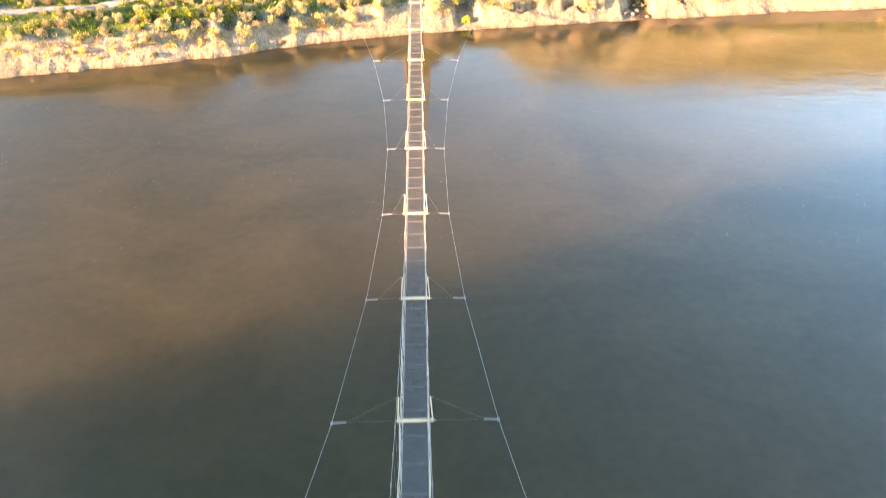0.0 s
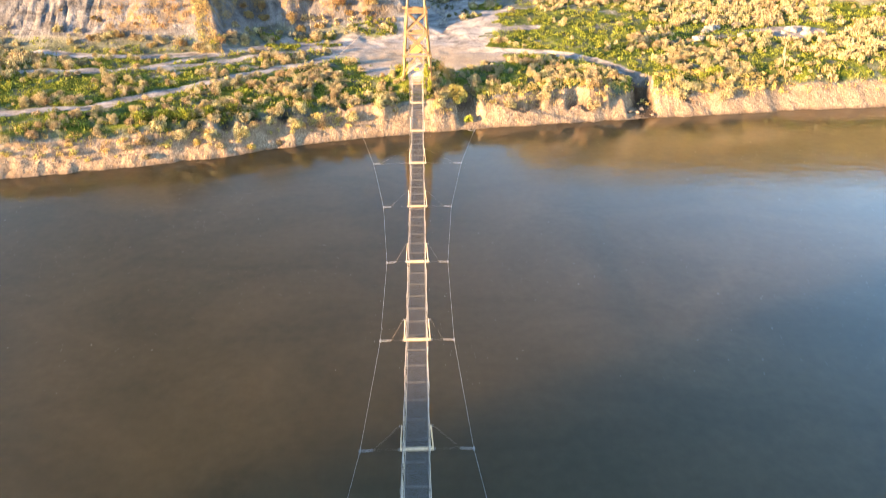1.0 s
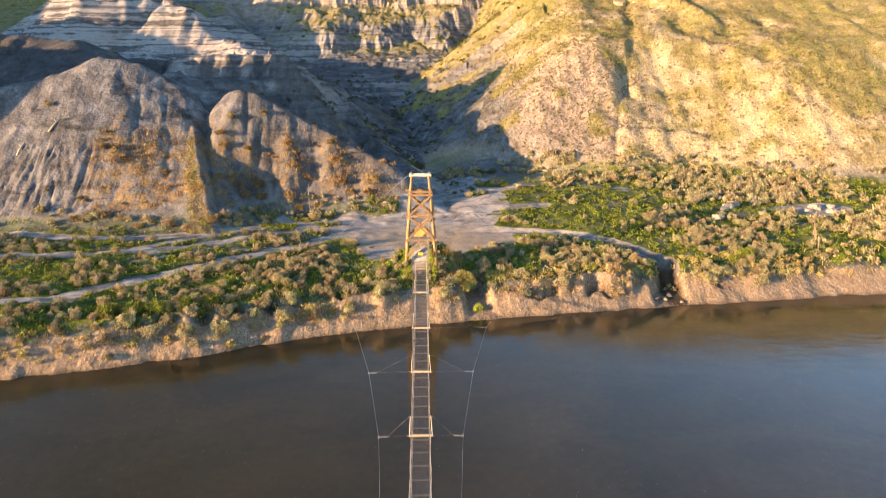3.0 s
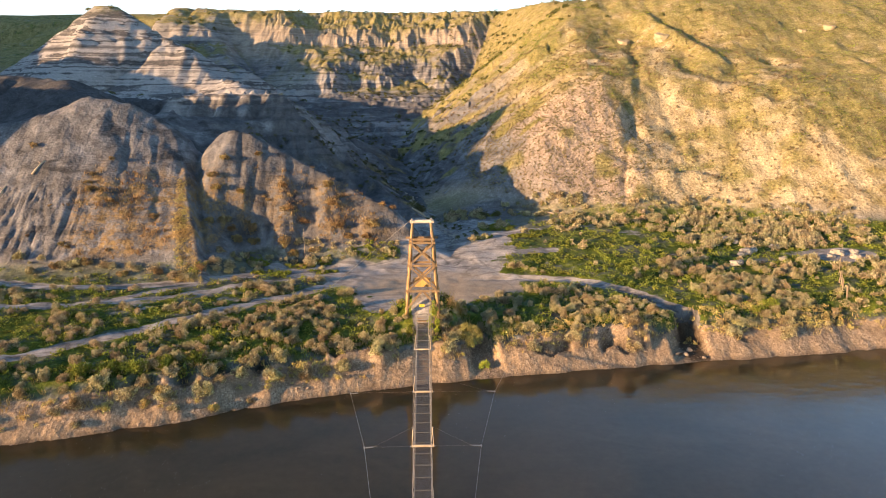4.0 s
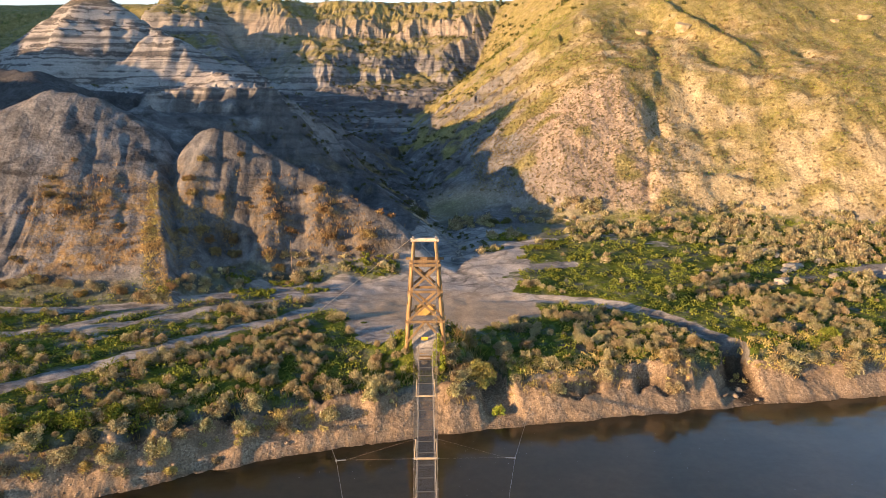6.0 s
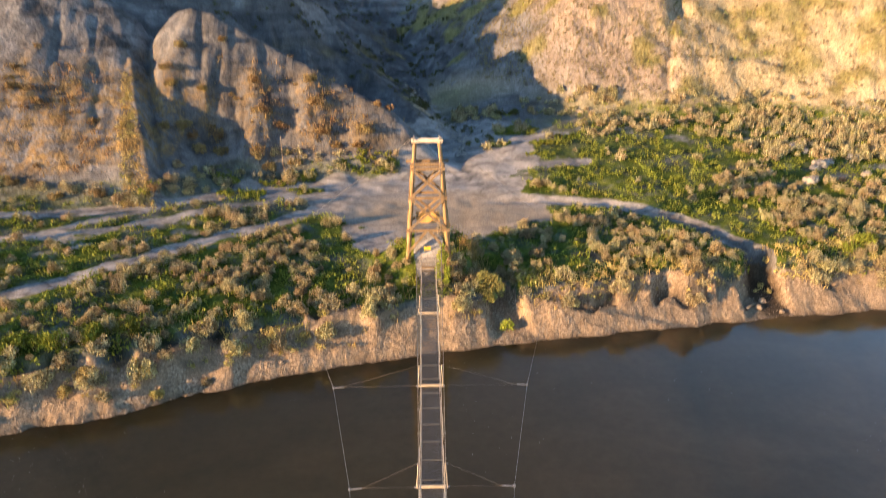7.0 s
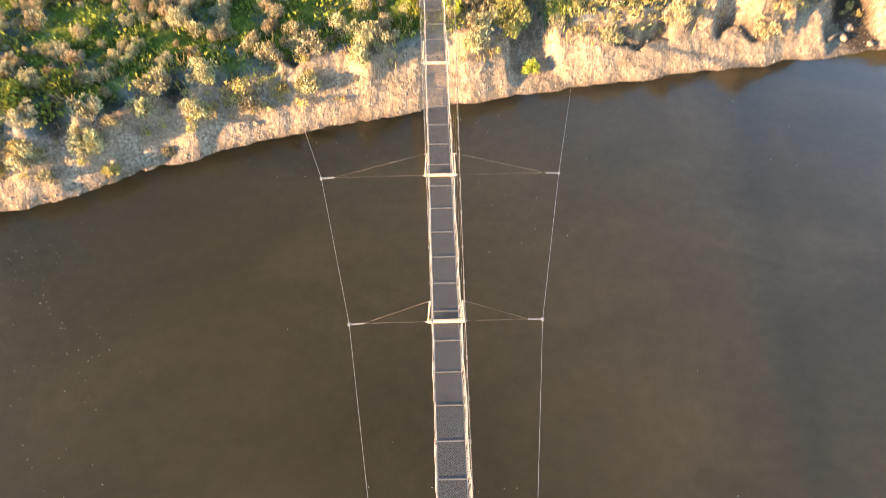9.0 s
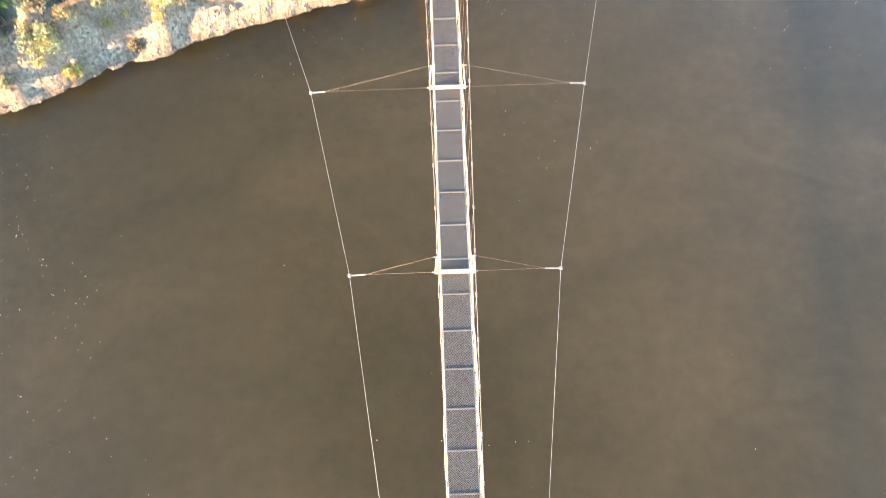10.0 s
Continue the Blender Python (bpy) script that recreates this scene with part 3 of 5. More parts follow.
def relief(xx, yy):
    """Height of the ground on a grid, with the masks of what covers it."""
    b = base_relief(xx, yy)
    z, d, bench, rock, wide, lumps, cd, cside = (b[k] for k in ("z", "d", "bench", "rock", "wide", "lumps", "cd", "cside"))
    x, y = xx, yy
    gy, gx = np.gradient(z, y[:, 0], x[0])
    near_view = (np.abs(x - 5) < 140) & (y > 60) & (y < 300)
    steep = np.clip(np.hypot(gx, gy), 0, 1.2)
    ux, uy = gx / np.maximum(steep, 0.05), gy / np.maximum(steep, 0.05)
    soft = np.where(cside < 0, 0.19 - 0.09 * step(38, 26, x) * step(134, 118, y) + 0.22 * step(17, 11, x), np.where(y < 108, 0.17, 0.55 + 0.3 * step(180, 165, y)))
    broad = np.where((cside > 0) & (y < 108), 0.25, 0.6)
    amp, freq = 2.0, 0.13
    worn = np.zeros_like(z)
    for o in range(5):
        v, dv = gullies(x, y, ux, uy, freq, 300 + 11 * o)
        worn = worn + amp * v * (broad if o == 0 else 1.0)
        ux, uy = ux + 0.9 * dv * -uy * 0.6, uy + 0.9 * dv * ux * 0.6
        amp, freq = amp * (0.48 if o else 0.60), freq * 1.95
    z = z + np.where(near_view, rock * soft * np.minimum(steep, 0.9) * worn * 0.75, 0) + rock * np.where((cside > 0) & (y < 108), 0.30, 0.45) * lumps
    z = west_face(x, y, z, rock, lumps)
    for ex, ey, ew, el, ed in ((54, 128, 1.7, 2.6, 1.7), (57, 118.5, 1.8, 2.2, 1.6), (47, 131, 1.5, 3.0, 0.9), (62, 131, 1.6, 2.4, 1.1), (33.5, 115, 1.2, 3.0, 0.7)):
        z = z - ed * np.exp(-(((x - ex + 0.5 * lumps) / ew) ** 2 + ((y - ey) / el) ** 2))
    # beds that stand out as ledges, of uneven thickness
    beds = rock * np.where(cside > 0, 1.0, step(140, 155, y) * step(30, 10, x)) * step(13, 18, z)
    beds = beds * np.where(y < 108, step(20, 26, z) * 0.5, 1.0)
    beds = beds * (1 - step(-38, -43, x) * step(130, 123, y))
    pyramid = step(14, 3, np.maximum(0, y - 205 + 0.2 * np.abs(x + 84))) * step(-20, -40, x)
    q = z / 5.2 + 1.3 * vnoise(z * 0.11, z * 0, 7) + 0.5 * wide + 0.2 * lumps
    z = z - beds * (0.30 + 0.15 * pyramid - 0.18 * step(200, 212, y) * step(-62, -50, x)) * (4.4 / 6.2832) * np.sin(6.2832 * q)
    ed, _, _ = along(x, y, [(41, 146, 0), (37, 126, 0), (31.5, 113, 0), (28.5, 103, 0)])
    z = z - rock * 0.6 * np.exp(-((ed + 0.9 * lumps) / 1.0) ** 2)
    # the notch between the two western spurs
    nd, _, _ = along(x, y, [(-29.6, 100, 0), (-27.2, 92, 0), (-25.7, 87, 0), (-23.6, 82, 0), (-21.9, 77.5, 0)])
    z = z - rock * (0.40 * np.exp(-(nd / 0.7) ** 2) + 0.35 * np.exp(-((nd + 0.2 * lumps) / 0.25) ** 2))
    # river bank: a talus of gravel under a cut edge
    cut = 1.9 + 0.8 * fbm(x * 0.14, y * 0.14, 3, 91) + 0.28 * fbm(x * 0.6, y * 0.6, 3, 92) + np.where(x < -8, 0.9, 0.0) + step(25, 28, x) * 1.6
    lobes = np.zeros_like(x)
    for lx, lw in BANK_LOBES:
        lobes = lobes + np.exp(-((x - lx + 0.6 * lumps) / lw) ** 2)
    cut = cut - 0.3 * lobes + step(5.5, 7.5, x) * (1.3 * ridged(x * 0.42, y * 0.05, 3, 93) - 0.35)
    cut = np.clip(cut, 0.7, 4.4)
    clods = fbm(x * 1.1, y * 1.1, 4, 95, 0.6)
    talus = (0.72 + 0.12 * fbm(x * 0.2, x * 0, 2, 97) + 0.10 * lobes) * d + np.where(x > 5.5, 0.17, 0.24) * clods + 0.10 * lumps
    crumb = ridged(x * 0.95, y * 0.35, 4, 98)
    lip = smin(z, 0.9 + (2.6 + 1.0 * vnoise(x * 0.25, y * 0.25, 99)) * np.maximum(d - cut, -3) + 0.3 * clods + (0.8 + 0.6 * step(5, 8, x)) * (np.minimum(crumb, 0.5) - 0.3), 0.2)
    edge = np.where(d < 10, np.maximum(np.minimum(talus, z), np.minimum(lip, z)), z)
    bed = np.maximum(-2.5, 0.5 * d)
    z = np.where(d < 0, bed, edge)
    # hollows under the cut edge
    holes = np.zeros_like(z)
    for hx, hy, hr in ((-12.6, 59.6, 0.6), (-18.0, 57.4, 0.6), (-7.0, 61.6, 0.4), (-15.4, 58.6, 0.4), (29.0, 67.2, 0.5)):
        holes = holes + np.exp(-(((x - hx + 0.3 * clods) / hr) ** 2 + ((y - hy) / (hr * 0.9)) ** 2))
    z = np.where(d > 0.5, z - 0.6 * holes, z)
    # the east bank is undercut beneath its turf
    under = step(8.5, 10, x) * step(21.5, 19.5, x) * np.exp(-((d - cut - 0.15 + 0.5 * clods) / 0.42) ** 2) * step(-0.05, 0.25, fbm(x * 0.35, x * 0 + 8, 3, 96) + 0.15)
    z = np.where(d > 0.8, z - 0.75 * under, z)
    # wash that cuts the bank, and the little creek beside the bridge
    wd, _, wash_side = along(x, y, WASH)
    wob = wd + 0.35 * clods
    depth = 0.22 + 3.2 * step(70.5, 68.0, y)
    z = np.where(d > 0, np.maximum(z - depth * np.clip(1.25 - wob * (1 - 0.45 * step(70, 67, y) * (wash_side < 0)) / (0.5 + 0.6 * step(70.5, 67.5, y)), 0, 1), np.minimum(z, 0.05 + 0.2 * np.abs(d))), z)
    kd, _, _ = along(x, y, [(5.9, 60.5, 0), (5.5, 63, 0), (4.6, 66, 0), (3.6, 68.5, 0)])
    z = np.where(d > 0, np.maximum(z - 3.0 * step(69.5, 65, y) * step(1.45, 0.55, kd + 0.25 * clods), np.minimum(z, 0.05 + 0.25 * np.abs(d))), z)
    # the near bank, low, with an unseen hill added behind it to shade the river
    near = shore(x) - 78 - y
    hill = np.maximum(ridge(x, y, SHADE_HILL, 2.6, 2.6, 2.0), -5)
    z = np.where(near > -6, np.maximum(np.clip(0.45 * near, -2.5, 3.0) + 0.004 * np.maximum(near, 0), np.where(near > 4, hill, -3)), z)

    z = np.where(x < -200, np.maximum(z, ridge(x, y, SHADE_RANGE, 0.7, 0.7, 10.0)), z)

    # what covers it
    td, _, _ = along(x, y, TRACK)
    t2, _, _ = along(x, y, TOE_TRACK)
    patch = np.exp(-(((x + 1.5) / 3.8) ** 2 + ((y - 70.8) / 2.6) ** 2)) + np.exp(-(((x - 0.5) / 9.0) ** 2 + ((y - 77.5) / 4.6) ** 2)) + np.exp(-(((x - 3.0) / 9.0) ** 2 + ((y - 93) / 11) ** 2)) + np.exp(-(((x + 9.5) / 8.5) ** 2 + ((y - 82.4) / 2.3) ** 2))
    b1, _, _ = along(x, y, [(4, 92, 0), (8, 92.5, 0), (11, 94.5, 0), (15, 96, 0)])
    b2, _, _ = along(x, y, [(4, 86, 0), (8, 87.5, 0), (11.5, 87.2, 0), (15.5, 88.2, 0)])
    b4, _, _ = along(x, y, [(-44, 69.5, 0), (-34, 70.5, 0), (-26, 72.5, 0), (-19, 76.5, 0), (-13, 80, 0)])
    b5, _, _ = along(x, y, [(-30, 71.5, 0), (-25.5, 75.5, 0), (-21, 79, 0)])
    b3, _, _ = along(x, y, [(7.5, 87.5, 0), (9.5, 91, 0), (9.8, 93, 0)])
    raw = 0.5 * fbm(x * 0.6, y * 0.6, 4, 101)
    spots = fbm(x * 0.22, y * 0.35, 4, 103)
    sand = np.maximum.reduce([step(1.1, 0.5, np.minimum(np.minimum(b1, b2), b3 + 0.3) + raw), step(1.0, 0.5, td + raw), 0.9 * step(0.75, 0.35, np.minimum(b4, b5 + 0.1) + 1.3 * raw), step(1.0, 0.4, t2 + raw), step(1.3, 0.6, wd + raw) * step(64, 67, y), step(0.32, 0.5, patch + 0.5 * raw)])
    isles = np.zeros_like(z)
    for ex, ey, ew, el in ISLES:
        isles = np.maximum(isles, step(1.25, 0.85, np.hypot((x - ex) / ew, (y - ey) / el) + 0.7 * raw))
    open_w = step(12, 18, d) * step(0.20, 0.30, spots) + step(0.46, 0.56, spots)
    open_w = open_w * np.where(x > 7, 0.25, np.where(x < -5, 0.25, 1.0))
    sand = np.maximum(sand, np.clip(open_w, 0, 1) * (1 - rock) * step(4, 6, d)) * (1 - step(0.3, 0.8, rock)) * step(2, 4, d)
    sand = np.maximum(sand, step(1.2, 0.7, np.abs(x) + 0.6 * raw) * step(64.6, 65.4, y) * step(72, 70, y))
    sand = np.maximum(sand * (1 - isles), step(1.15, 0.8, np.hypot((x - 48.5) / 4.6, (y - 85.0) / 2.6) + 0.6 * raw))
    rd, _, _ = along(x + 0.7 * lumps, y + 0.3 * lumps, RUNNEL)
    r2, _, _ = along(x + 1.1 * raw, y, [(4.2, 85.5, 0), (8.5, 82.5, 0), (13, 81, 0), (17, 78, 0)])
    runnel = np.maximum(step(0.55, 0.15, rd), 0.6 * step(0.4, 0.1, r2))
    z = z - 0.07 * runnel
    tan = np.clip(np.exp(-(((x - 1.5) / 9.0) ** 2 + ((y - 77) / 5.0) ** 2)) * 1.5 - 0.1 + 0.5 * spots, 0, 1) * step(84, 81.5, y - 0.10 * np.abs(x))
    bank = step(0.80, 0.45, (z - 0.15) / np.maximum(bench, 1)) * step(9, 6, d)
    bank = np.maximum(bank, step(3.2, 2.2, d + 0.9 * raw))
    green = (1 - rock) * (1 - bank) * step(2.2, 3.6, d)
    hillgrass = np.where(cside < 0, step(-0.10, 0.25, spots + 0.012 * (y - 122) + 0.012 * (x - 38)), step(0.75, 0.45, steep) * step(190, 205, y) + 0.4 * step(44, 50, z))
    hillgrass = hillgrass * step(96, 102, y) + step(230, 240, y)
    olive = np.clip(rock * hillgrass, 0, 1)
    green = green * (1 - 0.9 * np.exp(-(((x - 8) / 13) ** 2 + ((y - 107) / 11) ** 2))) * step(0.25, 0.05, rock)
    lush = np.exp(-(((x - 64) / 8) ** 2 + ((y - 114) / 4) ** 2)) + np.exp(-(((x - 24) / 4) ** 2 + ((y - 150) / 9) ** 2)) + step(-88, -104, x) * step(215, 235, y)
    scar_d, _, _ = along(x, y, [(44, 140, 0), (42.5, 134, 0), (40.8, 121, 0), (37, 117, 0)])
    bare = np.clip(np.exp(-((scar_d + 1.2 * lumps) / 2.0) ** 2) + 0.8 * np.exp(-(((x - 50) / 11) ** 2 + ((y - 110) / 5) ** 2)) * step(-0.1, 0.2, fbm(x * 0.3, y * 0.3, 3, 221)), 0, 1)
    mouth = 0.9 * np.exp(-(((x - 9) / 11) ** 2 + ((y - 105) / 9) ** 2))
    olive = olive * (1 - 0.85 * bare) * (1 - mouth)
    green = green * (1 - mouth) * (1 - 0.65 * step(75, 79, y) * step(-2, -8, x))
    green = np.clip(green + rock * (step(0.12, 0.45, spots) * hillgrass * 0.6 + 0.9 * lush) * (1 - bare) * (1 - mouth), 0, 1)
    grey = np.where(cside > 0, step(0.02, 0.2, rock), rock * step(22, 12, x + 3 * lumps))
    grey = np.maximum.reduce([grey, step(104, 98, y) * (1 - rock), np.clip(1.3 * mouth, 0, 1)])
    dry = np.where(cside < 0, (1 - 0.8 * bare) * (1 - mouth) * rock * step(-0.35, 0.35, spots + 0.02 * (x - 30) + 0.02 * (y - 128)), rock * step(0.0, 0.35, spots) * step(16, 10, z) * 0.9 * step(98, 104, y))
    rust = np.where((cside > 0) & (y < 97), rock * step(17, 12, z) * step(-0.15, 0.15, fbm(x * 0.13 + 5, y * 0.13, 3, 207) + 0.25 * np.exp(-((x + 33) / 6) ** 2) + 0.25 * np.exp(-((x + 9) / 5) ** 2)) * step(-40, -36, x), 0)
    gold = np.exp(-(((x + 37.3) / 1.3) ** 2 + ((y - 86) / 4.0) ** 2)) + np.exp(-(((x + 31.5) / 3.2) ** 2 + ((y - 81.6) / 1.6) ** 2))
    gd, _, gside = along(x, y, [(-27.6, 89.2, 0), (-26.0, 85.0, 0), (-24.7, 82, 0), (-22.9, 78.2, 0)])
    gold = gold + 1.2 * np.where(gside < 0, np.exp(-(gd / 1.9) ** 2), 0)
    clumpy = np.zeros_like(z)
    for kx, ky, kh, kr in KNOBS:
        clumpy = np.maximum(clumpy, np.exp(-(((x - kx) / (kr * 1.3)) ** 2 + ((y - ky + 0.6) / (kr * 1.6)) ** 2)))
    rust = rust * np.where(x > -23, np.clip(0.12 + clumpy, 0, 0.85), 1.0)
    rust = np.clip(rust + rock * gold * step(18, 15, z), 0, 1)
    # damp earth and painted shade together: wash slot, bank hollows, undercut
    wet_shade = np.maximum(0.45 * step(0.3, 0.05, z) * step(6, 3, d), step(1.45, 0.85, wob) * step(71, 69, y) * step(-1, 0.5, d))
    wet_shade = np.clip(np.maximum.reduce([wet_shade, 0.8 * holes, 0.7 * under, 0.45 * runnel, 0.5 * step(0.75, 0.3, wd + 0.3 * raw) * step(15, 20, x)]), 0, 1)
    # dark shale, with the west hill top's shade painted into the same tone
    shale_shade = rock * step(97.5, 100, y) * step(128, 121, y) * step(-38, -43, x + 1.5 * lumps) * step(18, 20, z)
    shale_shade = np.maximum(shale_shade, 0.48 * rock * step(-26, -23, x) * step(0, -5, x) * step(98, 96, y))
    shale_shade = np.maximum(shale_shade, 0.8 * rock * step(98, 101, y) * step(122, 119, y) * step(-39, -35, x) * step(3, -3, x) * step(-0.4, 0.1, spots + 0.1))
    shale_shade = np.maximum(shale_shade, 0.65 * rock * step(121, 127, y) * step(205, 185, y) * step(-34, -22, x + 4 * lumps) * step(12, 4, x) * step(26, 21, z - 0.05 * (y - 130)) * step(-0.35, 0.15, spots))
    headwall = step(200, 212, y) * step(-66, -52, x) * rock
    upper = headwall * step(34, 40, z + 2 * lumps)
    grey = grey * (1 - 0.75 * upper)
    mauve = 0.8 * upper + np.where(cside < 0, rock * step(38, 28, x + 4 * lumps) * step(134, 120, y), 0)
    return z, dict(sand=sand, bank=bank, green=green, dry=dry, strata=beds * (0.6 + 0.4 * pyramid) * (1 - shale_shade) * (1 - 0.6 * headwall), wet_shade=wet_shade, rock=rock, d=d, rust=rust, wash=wd, olive=olive, grey=grey, mauve=mauve, shale_shade=shale_shade, tan=tan, isles=isles)


def spaced(stops):
    """Grid lines: stops of (start, step)."""
    out = []
    for (a, s), (b, _) in zip(stops, stops[1:]):
        n = max(1, int(round((b - a) / s)))
        out += list(np.linspace(a, b, n, endpoint=False))
    return np.array(out + [stops[-1][0]])


GX = spaced([(-3000, 500), (-1000, 100), (-400, 20), (-130, 2.0), (-75, 0.6), (-49, 0.24), (32, 0.4), (60, 0.55), (100, 2.5), (160, 20), (400, 100), (1000, 500), (3000, 1)])
GY = spaced([(-3000, 500), (-1000, 100), (-300, 12), (-24, 4), (44, 1.0), (51, 0.2), (71, 0.33), (99, 0.45), (136, 0.75), (250, 3), (320, 20), (600, 100), (1200, 600), (3000, 1)])
GZ, COVER = relief(*np.meshgrid(GX, GY))


def sample(x, y):
    """Height and cover at single places, between the grid lines."""
    x, y = np.asarray(x, float), np.asarray(y, float)
    i = np.clip(np.searchsorted(GX, x) - 1, 0, len(GX) - 2)
    j = np.clip(np.searchsorted(GY, y) - 1, 0, len(GY) - 2)
    u, v = (x - GX[i]) / (GX[i + 1] - GX[i]), (y - GY[j]) / (GY[j + 1] - GY[j])

    def at(a):
        return (a[j, i] * (1 - u) + a[j, i + 1] * u) * (1 - v) + (a[j + 1, i] * (1 - u) + a[j + 1, i + 1] * u) * v

    return at(GZ), {k: at(a) for k, a in COVER.items()}


def build_ground():
    xx, yy = np.meshgrid(GX, GY)
    nx, ny = len(GX), len(GY)
    verts = np.stack([xx, yy, GZ], -1).reshape(-1, 3)
    i = np.arange(nx * ny).reshape(ny, nx)
    quads = np.stack([i[:-1, :-1], i[:-1, 1:], i[1:, 1:], i[1:, :-1]], -1).reshape(-1, 4)
    me = bpy.data.meshes.new("ground")
    me.vertices.add(len(verts))
    me.vertices.foreach_set("co", verts.ravel())
    me.loops.add(quads.size)
    me.loops.foreach_set("vertex_index", quads.ravel())
    me.polygons.add(len(quads))
    me.polygons.foreach_set("loop_start", np.arange(0, quads.size, 4))
    me.update(calc_edges=True)
    me.polygons.foreach_set("use_smooth", np.ones(len(quads), bool))
    for key in ("sand", "bank", "green", "dry", "strata", "wet_shade", "rust", "olive", "grey", "mauve", "shale_shade", "tan"):
        at = me.attributes.new(key, "FLOAT", "POINT")
        at.data.foreach_set("value", COVER[key].ravel().astype(np.float32))
    me.materials.append(GROUND)
    ob = new("ground", me)
    return tagged(ob, "eroded badlands slopes above a grassy river bench", "ground", kind="structure")


build_ground()


def build_water():
    bm = bmesh.new()
    xs = (-3000, -400, -100, 0, 100, 400, 3000)
    vs = [[bm.verts.new((x, y + float(np.interp(x, SHORE_X, SHORE_Y)), 0)) for x in xs] for y in (-84, -40, 6)]
    for a, b in zip(vs, vs[1:]):
        for k in range(len(xs) - 1):
            bm.faces.new((a[k], a[k + 1], b[k + 1], b[k]))
    tagged(finish("water", bm, WATER), "calm silty brown river reflecting the evening sky", "river", kind="structure")


build_water()


def floor_at(x, y):
    return float(sample(x, y)[0])


# ---- the suspension footbridge ----
BEAMS = (59.8, 52.6, 45.6, 38.0, 30.5, 22.8, 15.5, 8.35, 1.2, -6.0, -13.2)
DECK_END, DECK_START, TOWER_Y = 65.26, -16.0, 66.0
PITCH_LEN = 1.2
HALF = 0.43


def deck_z(y):
    return 2.10 + 0.00092 * (y - 25) ** 2


def cable_z(y):
    return 3.55 + 0.00545 * (y - 25) ** 2


def guy_x(y):
    return 1.72 + (0.0049 if y > 27 else 0.0037) * (y - 27) ** 2


def deck_panel_mesh():
    """Expanded metal: two crossing families of thin strips inside a panel."""
    bm = bmesh.new()
    w, l, gap, t = 2 * HALF, PITCH_LEN, 0.048, 0.0052
    for s in (1, -1):
        k, before = -l, None
        while k < w:
            a0, a1 = max(0, -k), min(l, w - k)
            if a1 - a0 > 0.03:
                p = Vector((s * (k + a0 - w / 2), a0 - l / 2, 0.002 * s))
                q = Vector((s * (k + a1 - w / 2), a1 - l / 2, 0.002 * s))
                n = Vector((-(q - p).y, (q - p).x, 0)).normalized() * t
                v = [bm.verts.new(c) for c in (p - n, q - n, q + n, p + n)]
                bm.faces.new(v)
                if before:
                    # the rim that ties the strips together
                    run = (q - p).normalized() * 0.014
                    for a, b, r in ((before[3], v[0], run), (before[2], v[1], -run)):
                        bm.faces.new((a, b, bm.verts.new(b.co + r), bm.verts.new(a.co + r)))
                before = v
                low = Vector((0, 0, -0.002))
                v2 = [bm.verts.new(c.co + low) for c in v]
                bm.faces.new((v[0], v2[0], v2[1], v[1]))
                bm.faces.new((v[2], v2[2], v2[3], v[3]))
            k += gap
    me = bpy.data.meshes.new("deck_panel")
    bm.to_mesh(me)
    bm.free()
    me.materials.append(MESH)
    return me


def cross_bar_mesh():
    bm = bmesh.new()
    block(bm, (-HALF - 0.05, 0, 0), (HALF + 0.05, 0, 0), 0.045, 0.05)
    me = bpy.data.meshes.new("cross_bar")
    bm.to_mesh(me)
    bm.free()
    me.materials.append(MESH)
    return me


